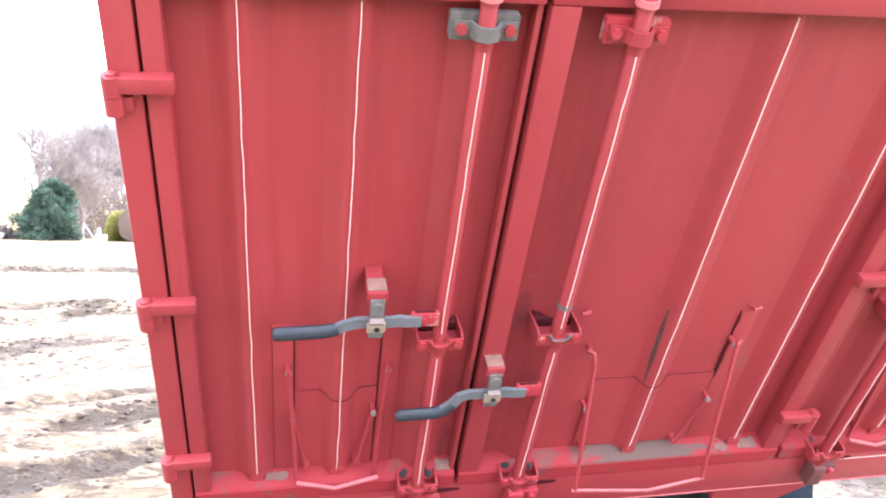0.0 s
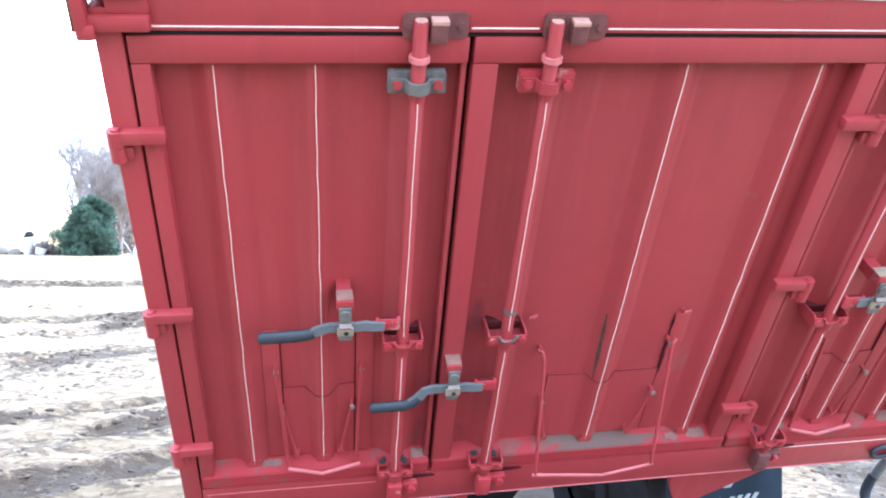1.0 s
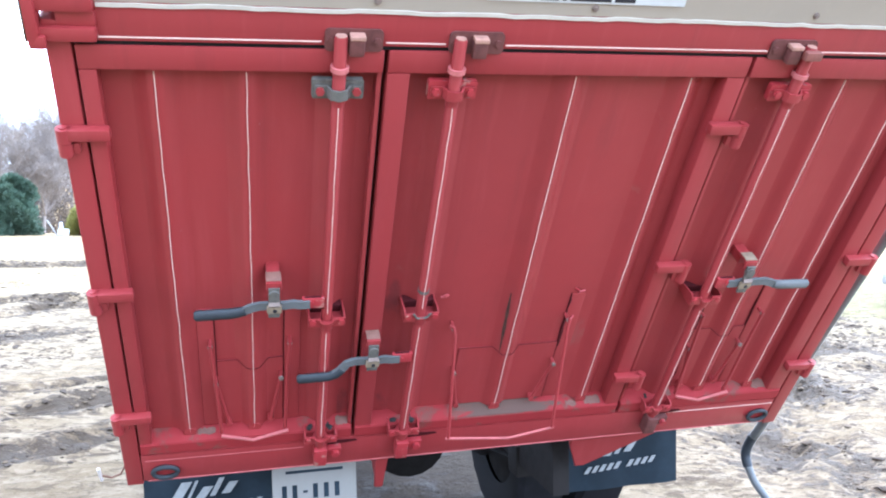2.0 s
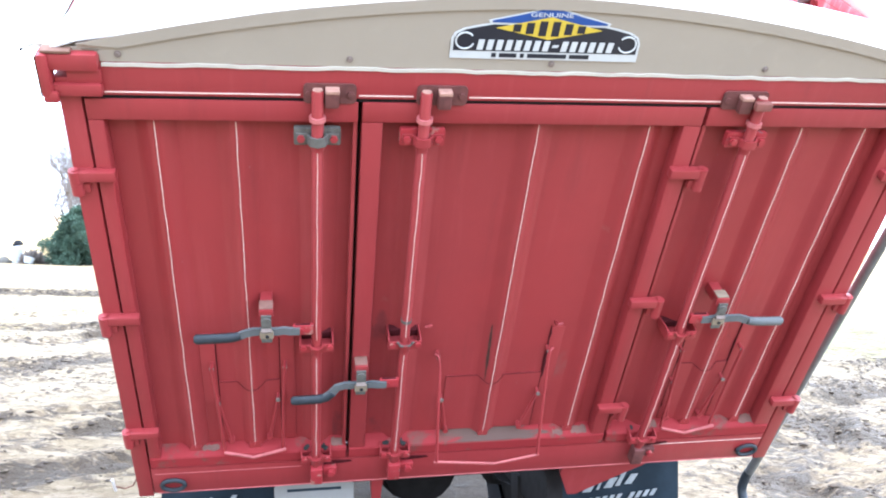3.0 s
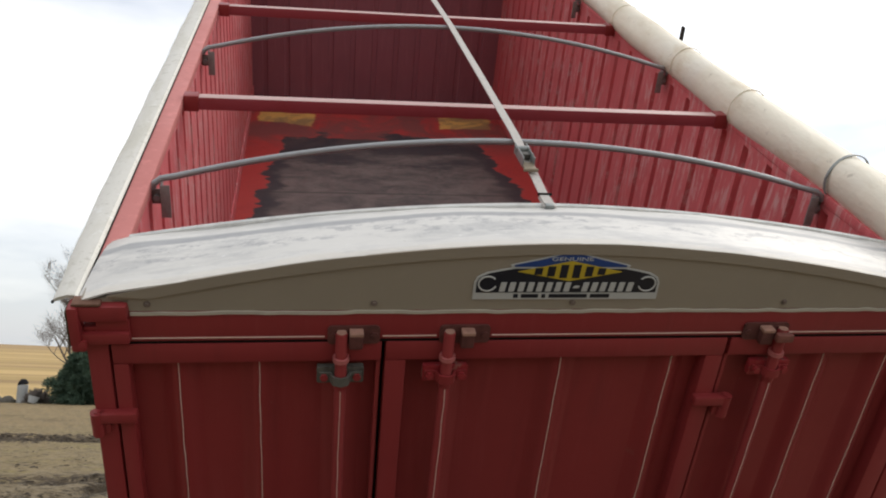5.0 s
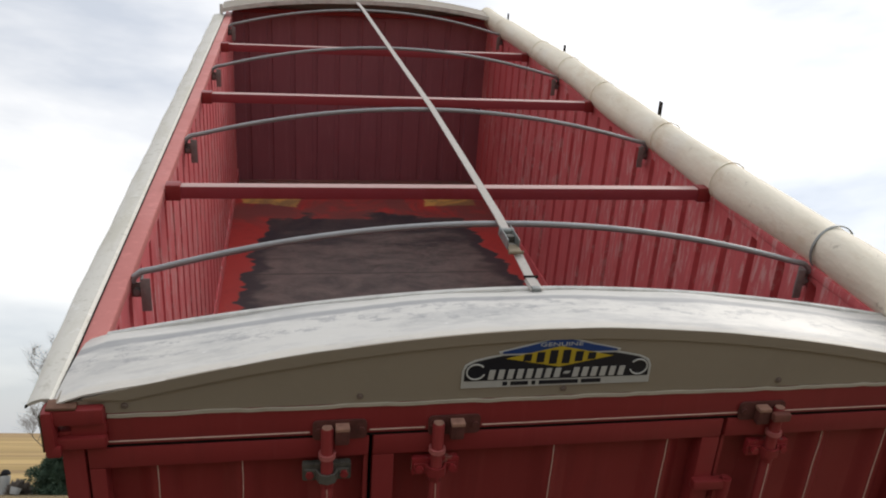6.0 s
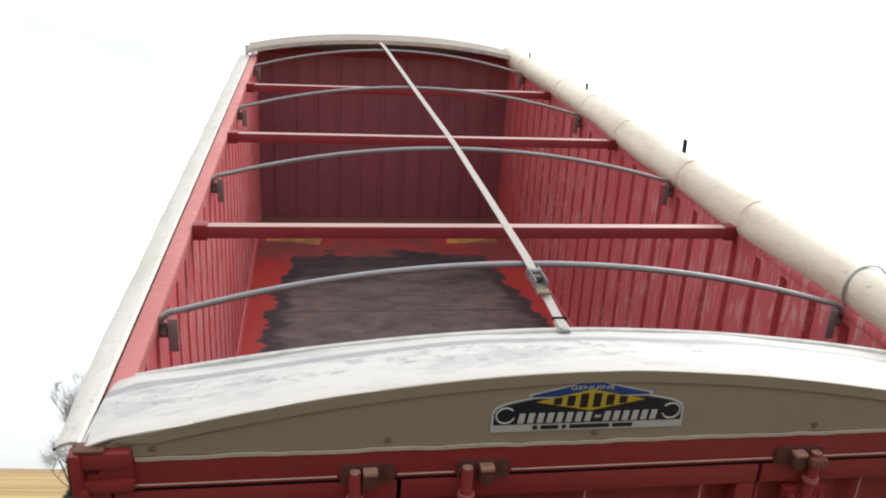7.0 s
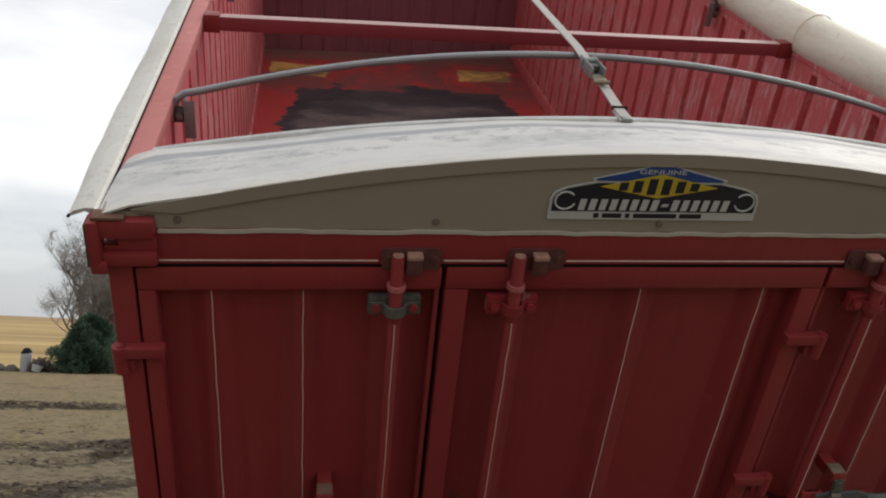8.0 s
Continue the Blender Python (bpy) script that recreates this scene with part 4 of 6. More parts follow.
# sticker on the rear cap
def sticker(parent, cx, z0):
    def xz(px, pz):
        return (cx + px * 0.49, z0 + pz * 0.137)

    def sym(pts):
        return [xz(a, b) for a, b in pts] + [xz(-a, b) for a, b in reversed(pts)]

    white = sym([(-0.5, 0.0), (-0.5, 0.36), (-0.485, 0.48), (-0.44, 0.57), (-0.37, 0.63), (-0.31, 0.67), (-0.32, 0.73), (-0.17, 0.86), (-0.04, 1.0)])
    body = sym([(-0.487, 0.15), (-0.487, 0.37), (-0.472, 0.47), (-0.43, 0.55), (-0.36, 0.61), (-0.29, 0.66), (-0.1, 0.66)])
    blue = sym([(-0.30, 0.70), (-0.30, 0.735), (-0.16, 0.85), (-0.035, 0.975)])
    part("sticker_backing", plate(B(), white, -0.0035, -0.0001), M_WHITE, parent, "shaped white sticker", smooth=False)
    part("sticker_field", plate(B(), body, -0.0042, -0.0034), M_INK, parent, smooth=False)
    part("sticker_roof", plate(B(), blue, -0.0046, -0.0034), M_BLUE, parent, smooth=False)
    part("sticker_diamond", plate(B(), [xz(-0.28, 0.60), xz(0, 0.83), xz(0.28, 0.60), xz(0, 0.40)], -0.0052, -0.0040), M_YELLOW, parent, smooth=False)
    for s in (-1, 1):
        ring = B()
        pts = []
        for k in range(21):
            a = radians(40 + 300 * k / 20)
            pts.append((cx + s * (0.43 * 0.49) + s * -0.023 * math.cos(a), -0.0048, z0 + 0.047 + 0.021 * math.sin(a)))
        flat_bar(ring, pts, 0.005, 0.0012, wide=(0, 1, 0))
        for v in ring.verts:
            v.co.y = max(min(v.co.y, -0.0040), -0.0056)
        tube(ring, pts, 0.0024, 6)
        part("sticker_ring", ring, M_WHITE, parent)
    # plain blocks in place of the lettering on the diamond, the field and the foot
    def bar(x0, x1, z_lo, z_hi, slant, y0, y1, material):
        part("sticker_bar", plate(B(), [(x0, z_lo), (x1, z_lo), (x1 + slant, z_hi), (x0 + slant, z_hi)], y0, y1), material, parent, smooth=False)

    for k, h in enumerate((0.14, 0.21, 0.28, 0.28, 0.21, 0.14)):
        x, zc, h = cx - 0.0825 + 0.033 * k, z0 + 0.137 * 0.610, h * 0.137
        bar(x - 0.0120, x + 0.0080, zc - h / 2, zc + h / 2, 0.002, -0.0060, -0.0050, M_INK)
    for k in range(15):
        x, zc = cx - 0.170 + 0.0240 * k, z0 + 0.0375
        hz = 0.0035 if k == 8 else 0.0135
        bar(x - 0.0095, x + 0.0055, zc - hz, zc + hz, 0.004, -0.0052, -0.0040, M_WHITE)
    for x0, x1 in ((-0.14, -0.128), (-0.12, -0.075), (-0.066, -0.056), (-0.047, 0.055), (0.063, 0.115)):
        zc = z0 + 0.0105
        bm = plate(B(), [(cx + x0, zc - 0.0055), (cx + x1, zc - 0.0055), (cx + x1, zc + 0.0055), (cx + x0, zc + 0.0055)], -0.0044, -0.0034)
        part("sticker_bar", bm, M_INK, parent, smooth=False)
    cu = bpy.data.curves.new("sticker_word", "FONT")
    cu.body = "GENUINE"
    cu.size, cu.align_x, cu.align_y = 0.020, "CENTER", "CENTER"
    cu.extrude = 0.0005
    cu.materials.append(M_WHITE)
    word = new("sticker_word", cu)
    word.parent = parent
    word.matrix_basis = Matrix.Translation((cx, -0.0052, z0 + 0.137 * 0.865)) @ Matrix.Rotation(radians(90), 4, "X") @ Matrix.Diagonal((1.3, 0.75, 1, 1))


sticker(rear_cap, -0.009, 0.110)

# gutter strip that latches the tarp on one side
bm = B()
ny = 60
for k in range(ny + 1):
    y = 0.015 + (FRONT - 0.125) * k / ny
    wob = 0.0016 * math.sin(k * 0.7) + 0.0012 * math.sin(k * 1.9)
    wide = 0.004 + 0.004 * y + 0.010 * min(1.0, y / 0.3)
    ring = [(-1.196, y, 0.106), (-1.204, y, 0.113), (-1.222, y, 0.114 + wob * 0.3), (-1.240 - wide + wob, y, 0.107), (-1.251 - wide + wob, y, 0.098), (-1.247 - wide + wob, y, 0.095), (-1.222, y, 0.106 + wob * 0.3), (-1.200, y, 0.094), (-1.196, y, 0.094)]
    row = [bm.verts.new(p) for p in ring]
    if k:
        for i in range(len(ring) - 1):
            bm.faces.new((last[i], last[i + 1], row[i + 1], row[i]))
        bm.faces.new((last[-1], last[0], row[0], row[-1]))
    else:
        first = row
    last = row
bm.faces.new(first[::-1])
bm.faces.new(last)
part("tarp_latch_gutter", bm, M_GUTTER, grain_box, "weathered pale metal tarp latch strip")

part("gutter_bead", tube(B(), [(-1.2545, 0.0105, 0.0965), (-1.2545, 0.0165, 0.0965)], 0.0035, 8), M_DARK, grain_box, "dark rolled end of the latch strip")
part("gutter_joint", block(B(), -1.1965, -1.1925, 0.10, FRONT, 0.1003, 0.1030, 0.001), M_GAP, grain_box, "dark joint along the latch strip")

# crossbars and bows
for y in (1.495, 3.025, 4.52):
    bar = part("crossbar", block(B(), -1.135, 1.135, y - 0.024, y + 0.024, 0.056, 0.108, 0.007), M_BAR, grain_box, "red square tube cross brace")
    for s in (-1, 1):
        part("bar_sleeve", block(B(), s * 1.078, s * 1.1355, y - 0.029, y + 0.029, 0.050, 0.114, 0.005), M_RED_FRAME, bar)
for y, crown in ((0.70, 0.262), (2.17, 0.255), (3.72, 0.258), (5.36, 0.260)):
    pts = [(-1.135, y, 0.074), (-1.128, y, 0.092), (-1.108, y, 0.108)]
    pts += [(x, y, crown - (crown - 0.118) / 1.1236 * x * x) for x in (-1.06 + 2.12 * k / 30 for k in range(31))]
    pts += [(1.108, y, 0.108), (1.128, y, 0.092), (1.135, y, 0.074)]
    bow = part("tarp_bow", tube(B(), pts, 0.0102, 10), M_GALV, grain_box, "arched galvanised pipe tarp bow")
    for s in (-1, 1):
        bm = B()
        block(bm, s * 1.080, s * 1.108, y - 0.022, y - 0.017, -0.016, 0.094, 0.002)
        block(bm, s * 1.1045, s * 1.1095, y - 0.022, y + 0.020, -0.016, 0.094, 0.002)
        block(bm, s * 1.1096, s * 1.1395, y + 0.004, y + 0.010, 0.020, 0.070, 0.002)
        part("bow_pocket", bm, M_POCKET, bow, "grey angle bracket of the bow")
        part("pocket_bolt", tube(B(), [(s * 1.124, y - 0.010, 0.044), (s * 1.124, y + 0.006, 0.044)], 0.011, 6), M_STEEL, bow)
for y, h in ((2.52, 0.238), (4.27, 0.226), (6.0, 0.20)):
    bm = B()
    flat_bar(bm, [(1.19, y, 0.0), (1.325, y, 0.02), (1.335, y, 0.09), (1.332, y, h - 0.02), (1.332, y, h)], 0.035, 0.008, wide=(0, 1, 0))
    part("tarp_stop", bm, M_DARK, grain_box, "dark upright tarp stop")


# ---- rear doors ----
RIB = ((0.006, 0.0218), (0.014, 0.0245), (0.022, 0.0305), (0.034, 0.0415), (0.046, 0.0485), (0.054, 0.0505))


def rib_face(dx):
    for (a, ya), (b, yb) in zip(RIB, RIB[1:]):
        if abs(dx) <= b:
            return ya + (yb - ya) * max(0, (abs(dx) - a) / (b - a))
    return RIB[-1][1]


def rib(door, x, z0, z1, stripe=True, label=""):
    bm = B()
    prof = [(x - a, b) for a, b in RIB[::-1]] + [(x + a, b) for a, b in RIB]
    n = len(prof)
    lo = [bm.verts.new((a, b, z0)) for a, b in prof]
    hi = [bm.verts.new((a, b, z1)) for a, b in prof]
    for k in range(n - 1):
        bm.faces.new((lo[k], lo[k + 1], hi[k + 1], hi[k]))
    bm.faces.new((lo[0], hi[0], hi[-1], lo[-1]))
    bm.faces.new(lo[::-1])
    bm.faces.new(hi)
    part("rib", bm, M_RED, door)
    if stripe:
        r = random.Random(int(x * 1000))
        pts = []
        for k in range(25):
            z = z1 - 0.012 + (z0 - z1 + 0.02) * k / 24
            pts.append((x + r.uniform(-0.0011, 0.0011), 0.0205, z))
        part("pinstripe", flat_bar(B(), pts, 0.0017, 0.003, wide=(1, 0, 0)), M_STRIPE, door, "cream pinstripe")


def hinge(door, x, z, s):
    """A strap hinge; s: the side on which the barrel stands out."""
    bm = B()
    block(bm, *sorted((x - s * 0.098, x - s * 0.004)), -0.026, 0.002, z - 0.015, z + 0.015, 0.005)
    part("hinge_strap", bm, M_RED_FRAME, door)
    bm = B()
    y = -0.013
    tube(bm, [(x, y, z + 0.015), (x, y, z - 0.021)], 0.0165, 14)
    tube(bm, [(x, y, z - 0.0225), (x, y, z - 0.056)], 0.0160, 14)
    tube(bm, [(x, y, z + 0.018), (x, y, z - 0.060)], 0.0085, 10)
    block(bm, *sorted((x - s * 0.030, x - s * 0.004)), y, 0.004, z - 0.054, z - 0.026, 0.003)
    part("hinge_barrel", bm, M_RED_FRAME, door, "red hinge barrel")


def pocket(door, x, z, w=0.104, rise=-0.006, grimy=False):
    """An open-topped guide pocket round a lock rod."""
    bm = B()
    for s in (-1, 1):
        a, b = x + s * w / 2, x + s * (w / 2 - 0.005)
        side = [(-0.031, z - 0.032), (-0.031, z), (-0.020, z + 0.004), (0.047, z + rise), (0.047, z - 0.032)]
        near = [bm.verts.new((a, p, q)) for p, q in side]
        far = [bm.verts.new((b, p, q)) for p, q in side]
        bm.faces.new(near)
        bm.faces.new(far[::-1])
        for k in range(5):
            bm.faces.new((near[k], far[k], far[(k + 1) % 5], near[(k + 1) % 5]))
        block(bm, *sorted((x + s * 0.017, a)), -0.037, -0.0312, z - 0.03, z - 0.002, 0.002)
    block(bm, x - w / 2, x + w / 2, -0.034, 0.046, z - 0.038, z - 0.0322, 0.001)
    bmesh.ops.recalc_face_normals(bm, faces=bm.faces)
    part("rod_pocket", bm, M_RED_FRAME, door, "red open-topped rod guide pocket")
    # dark plate for the shade inside the pocket; grime colour in the lower pockets
    part("pocket_back", block(B(), x - w / 2 + 0.006, x + w / 2 - 0.006, 0.0205, 0.0500, z - 0.030, z - 0.004, 0.004), M_GRIME if grimy else M_SEAM_SHADE, door, "dark plate painted as the shade inside the pocket, grimy in the lower ones")
    if grimy:
        heap = random.Random(int(x * 1000))
        for s in (-1, 1):
            bm = B()
            for k in range(7):
                r = heap.uniform(0.006, 0.012)
                c = Vector((x + s * heap.uniform(0.026, w / 2 - 0.018), heap.uniform(0.004, 0.030), z - 0.012 + r * 0.2))
                bmesh.ops.create_icosphere(bm, subdivisions=1, radius=r, matrix=Matrix.Translation(c))
            part("pocket_grime", bm, M_GRIME, door, "dark caked grime inside the pocket")
    part("rod_collar", tube(B(), [(x, -0.019, z - 0.018), (x, -0.019, z - 0.050)], 0.022, 12, radii=[0.025, 0.019]), M_RED_FRAME, door)
    saddle = [(x + 0.022 * math.sin(a), -0.039, z - 0.004 - 0.017 * math.cos(a)) for a in (math.pi * (k - 4) / 8 for k in range(9))]
    part("rod_saddle", tube(B(), [(x - 0.027, -0.039, z - 0.002)] + saddle + [(x + 0.027, -0.039, z - 0.002)], 0.0035, 6), M_CLAMP if x == ROD_B and not grimy else M_RED_FRAME, door, "chipped saddle under the rod")
    for s in (-1, 1):
        part("pocket_bolt", tube(B(), [(x + s * 0.040, -0.036, z - 0.014), (x + s * 0.040, -0.042, z - 0.014)], 0.0095, 6), M_HARD, door, "chipped red bolt head")


def lock_rod(door, x, bare_clamp=False):
    yc = -0.016
    part("lock_rod", tube(B(), [(x, yc, -1.50), (x, yc, 0.016), (x, yc, 0.021)], 0.0155, 12, radii=[0.0155, 0.0155, 0.013]), M_RED_FRAME, door, "red steel lock rod")
    r = random.Random(int(x * 999))
    for za, zb in ((-0.152, -0.815), (-0.895, -1.362)):
        pts = [(x + r.uniform(-0.001, 0.001), yc - 0.0155, za + (zb - za) * k / 12) for k in range(13)]
        part("pinstripe", flat_bar(B(), pts, 0.0017, 0.003, wide=(1, 0, 0)), M_STRIPE, door)
    bm = B()
    tube(bm, [(x, yc, -0.064), (x, yc, -0.052)], 0.0215, 14)
    part("rod_ring", bm, M_PULL, door, "rubbed ring welded round the rod")
    part("rod_end", tube(B(), [(x, yc, 0.0212), (x, yc, 0.0226)], 0.0128, 12), M_TANTOP, door, "bare worn top of the rod")
    # clamp plate under the top rail
    bm = B()
    plate(bm, rounded(x, -0.117, 0.060, 0.024, 0.005, 3), -0.006, 0.012)
    part("clamp_plate", bm, M_CLAMP if bare_clamp else M_HARD, door, "bare grey clamp plate" if bare_clamp else "chipped red clamp plate")
    bm = B()
    pts = [(x - 0.054, -0.011, -0.117), (x - 0.026, -0.012, -0.117), (x - 0.017, -0.032, -0.118), (x, -0.037, -0.119), (x + 0.017, -0.032, -0.118), (x + 0.026, -0.012, -0.117), (x + 0.054, -0.011, -0.117)]
    flat_bar(bm, pts, 0.026, 0.006)
    part("clamp_collar", tube(B(), [(x, yc, -0.131), (x, yc, -0.152)], 0.018, 12, radii=[0.0185, 0.0162]), M_RED_FRAME, door)
    part("clamp_strap", bm, M_CLAMP if bare_clamp else M_RED_FRAME, door, "bare grey steel clamp strap" if bare_clamp else "")
    for s in (-1, 1):
        part("clamp_bolt", tube(B(), [(x + s * 0.042, -0.014, -0.117), (x + s * 0.042, -0.022, -0.117)], 0.0105, 6), M_RED_FRAME if bare_clamp else M_HARD, door)


def keeper(x, s=1):
    """The keeper on the top rail that holds a lock rod's end."""
    bm = B()
    plate(bm, rounded(x + 0.0, 0.006, 0.066, 0.027, 0.012, 4), -0.006, 0.0)
    part("rod_keeper", bm, M_KEEPER, grain_box, "rusty maroon rod keeper plate")
    bm = B()
    block(bm, *sorted((x - s * 0.013, x + s * 0.022)), -0.030, -0.006, -0.024, 0.022, 0.006)
    part("keeper_block", bm, M_KEEPER, grain_box)
    bm = B()
    block(bm, *sorted((x - s * 0.012, x + s * 0.023)), -0.032, -0.005, 0.016, 0.0265, 0.003)
    part("keeper_top", bm, M_TANTOP, grain_box, "keeper top rubbed to pale tan")
    if s < 0:
        part("keeper_hook", block(B(), x + 0.012, x + 0.060, -0.050, -0.0305, -0.004, 0.020, 0.005), M_RUB, grain_box)
    for q in (-1, 1):
        part("keeper_bolt", tube(B(), [(x + q * 0.052, -0.006, 0.006), (x + q * 0.052, -0.011, 0.006)], 0.009, 6), M_KEEPER, grain_box)


def handle(door, rod_x, z, end_x, dip, grip_label, grip_mat):
    """A cranked lever from the rod to its free end."""
    s = 1 if end_x > rod_x else -1
    length = abs(end_x - rod_x)
    y = -0.040

    def at(k, dz):
        return (rod_x + s * length * k, y, z + dz)

    bm = B()
    block(bm, *sorted((rod_x + s * 0.010, rod_x + s * 0.072)), -0.038, -0.024, z - 0.020, z + 0.018, 0.004)
    part("lever_yoke", bm, M_HARD, door, "chipped red lever yoke")
    part("yoke_bolt", tube(B(), [(rod_x + s * 0.048, -0.037, z + 0.002), (rod_x + s * 0.048, -0.043, z + 0.002)], 0.0085, 6), M_HARD, door)
    part("yoke_slot", block(B(), *sorted((rod_x + s * 0.020, rod_x + s * 0.064)), -0.0345, -0.0275, z + 0.0155, z + 0.0190), M_SEAM_SHADE, door, "open top of the yoke")
    pts = [at(0.14, 0.0), at(0.22, 0.0), at(0.27, 0.004), at(0.33, 0.001), at(0.42, 0.003), at(0.52, 0.003), at(0.585, -0.004), at(0.64, -0.012 - dip * 0.5), at(0.72, -0.016 - dip)]
    part("lever", flat_bar(B(), pts, 0.026, 0.010), M_LEVER, door, "cranked grey steel lever")
    g = B()
    gp = [at(0.625, -0.011 - dip * 0.45), at(0.68, -0.0145 - dip * 0.85), at(0.74, -0.016 - dip), at(0.98, -0.018 - dip), at(1.0, -0.018 - dip)]
    tube(g, gp, 0.016, 12, radii=[0.0145, 0.0165, 0.017, 0.017, 0.011])
    for v in g.verts:
        v.co.y = y + (v.co.y - y) * 0.75
    part("grip", g, grip_mat, door, grip_label)


def lever_latch(door, x, z, tan_top=False):
    """The stand-off with spring tongue that holds a lever."""
    bm = B()
    block(bm, x - 0.021, x + 0.021, -0.042, -0.033, z + 0.062, z + 0.090, 0.003)
    block(bm, x - 0.021, x + 0.021, -0.0335, 0.004, z + 0.082, z + 0.090, 0.002)
    block(bm, x - 0.018, x + 0.018, -0.004, 0.0505, z + 0.052, z + 0.0865, 0.002)
    part("latch_standoff", bm, M_RED_FRAME, door)
    part("standoff_top", block(B(), x - 0.020, x + 0.020, -0.036, 0.002, z + 0.0902, z + 0.0925, 0.001), M_GOLD if tan_top else M_WORN, door, "top of the stand-off rubbed bare")
    bm = B()
    flat_bar(bm, [(x, -0.046, z + 0.074), (x, -0.050, z + 0.040), (x, -0.052, z + 0.018)], 0.030, 0.006, wide=(1, 0, 0))
    tube(bm, [(x, -0.042, z + 0.054), (x, -0.056, z + 0.054)], 0.015, 14)
    part("latch_tongue", bm, M_CLAMP, door, "grey steel latch tongue")
    bm = B()
    flat_bar(bm, [(x, -0.054, z + 0.030), (x, -0.060, z + 0.022), (x, -0.056, z + 0.0155)], 0.030, 0.004, wide=(1, 0, 0))
    part("latch_fold", bm, M_BOLT, door, "brownish fold of the latch")
    bm = B()
    block(bm, x - 0.020, x + 0.020, -0.056, -0.047, z - 0.011, z + 0.015, 0.003)
    part("latch_keeper", bm, M_GOLD, door, "rusted brass-coloured keeper")
    bm = B()
    block(bm, x - 0.016, x + 0.016, -0.052, -0.044, z - 0.030, z - 0.0112, 0.003)
    part("latch_tail", bm, M_CLAMP, door)
    part("keeper_hole", tube(B(), [(x + 0.002, -0.0585, z), (x + 0.002, -0.0565, z)], 0.006, 10), M_INK, door)


def gate(door, xc, left, right, z_top, pins, rods, relief=0.006):
    """The small slide gate low in a door between flat tracks, with pinned links and lifting rods."""
    zt, zb = z_top, -1.352
    outline = [(left, zb), (right, zb), (right, zt + 0.004), (xc + 0.035, zt), (xc + 0.016, zt - 0.014), (xc - 0.016, zt - 0.014), (xc - 0.035, zt), (left, zt + 0.002)]
    part("slide_gate", plate(B(), outline, 0.0445, 0.0495), M_SHEET, door, "red slide gate")
    seam = [(left, 0.0437, zt + 0.003), (xc - 0.046, 0.0437, zt + 0.002), (xc - 0.020, 0.0205, zt - 0.012), (xc - 0.010, 0.0200, zt - 0.017), (xc + 0.010, 0.0200, zt - 0.017), (xc + 0.020, 0.0205, zt - 0.012), (xc + 0.046, 0.0437, zt + 0.002), (right, 0.0437, zt + 0.006)]
    part("gate_seam", tube(B(), seam, 0.0011, 6), M_SEAM_SHADE, door)
    for s, edge in ((-1, left), (1, right)) if relief > 0.004 else ((1, right),):
        bm = B()
        block(bm, *sorted((edge + s * 0.004, edge + s * 0.050)), 0.0498 - relief, 0.0498, zb, zt + 0.215, 0.002)
        part("gate_track", bm, M_RED, door)
        bm = B()
        block(bm, *sorted((edge + s * 0.0005, edge + s * 0.0035)), 0.0462, 0.0496, zb, zt + 0.19)
        part("track_slot", bm, M_SEAM_SHADE, door, "dark slot beside the track")
    for hi, lo, foot in pins:
        for p in (hi, lo):
            part("track_bolt", tube(B(), [(p[0], 0.020, p[1]), (p[0], 0.012, p[1])], 0.0075, 6), M_BOLT, door, "grey worn bolt head")
            part("bolt_shank", tube(B(), [(p[0], 0.047, p[1]), (p[0], 0.0205, p[1])], 0.006, 8), M_RED_FRAME, door)
        bm = B()
        tube(bm, [(lo[0], 0.024, lo[1]), (foot[0], 0.026, foot[1])], 0.0055, 8)
        tube(bm, [(foot[0], 0.046, foot[1]), (foot[0], 0.020, foot[1])], 0.010, 8)
        part("gate_link", bm, M_RED_FRAME, door)
    for pts in rods:
        part("lifting_rod", tube(B(), pts, 0.0055, 8), M_RED_FRAME, door, "thin red lifting rod")


def door(x0, x1, left_stile, right_stile, name_label):
    d = part("rear_door", block(B(), x0 + 0.004, x1 - 0.004, 0.050, 0.056, -1.418, -0.024), M_SHEET, grain_box, name_label)
    part("door_top_rail", block(B(), x0, x1, 0.0, 0.058, -0.078, -0.020, 0.005), M_RED_FRAME, d)
    bm = B()
    prof = [(0.049, -1.356), (-0.004, -1.371), (-0.004, -1.418), (0.058, -1.418), (0.058, -1.356)]
    lo = [bm.verts.new((x0, y, z)) for y, z in prof]
    hi = [bm.verts.new((x1, y, z)) for y, z in prof]
    bm.faces.new(lo)
    bm.faces.new(hi[::-1])
    for k in range(5):
        bm.faces.new((lo[k], hi[k], hi[(k + 1) % 5], lo[(k + 1) % 5]))
    bmesh.ops.bevel(bm, geom=list(bm.edges), offset=0.003, segments=2, affect="EDGES")
    part("door_bottom_rail", bm, M_LEDGE, d, "red sloped bottom rail rubbed to grey steel")
    if left_stile:
        part("door_stile", block(B(), x0, x0 + left_stile, 0.0005, 0.058, -1.3755, -0.0785, 0.005), M_RED_FRAME, d)
    else:
        part("door_edge", block(B(), x0, x0 + 0.012, 0.012, 0.058, -1.3755, -0.0785, 0.003), M_RED, d)
    if right_stile:
        part("door_stile", block(B(), x1 - right_stile, x1, 0.0005, 0.058, -1.3755, -0.0785, 0.005), M_RED_FRAME, d)
    else:
        part("door_edge", block(B(), x1 - 0.012, x1, 0.012, 0.058, -1.3755, -0.0785, 0.003), M_RED, d)
    return d


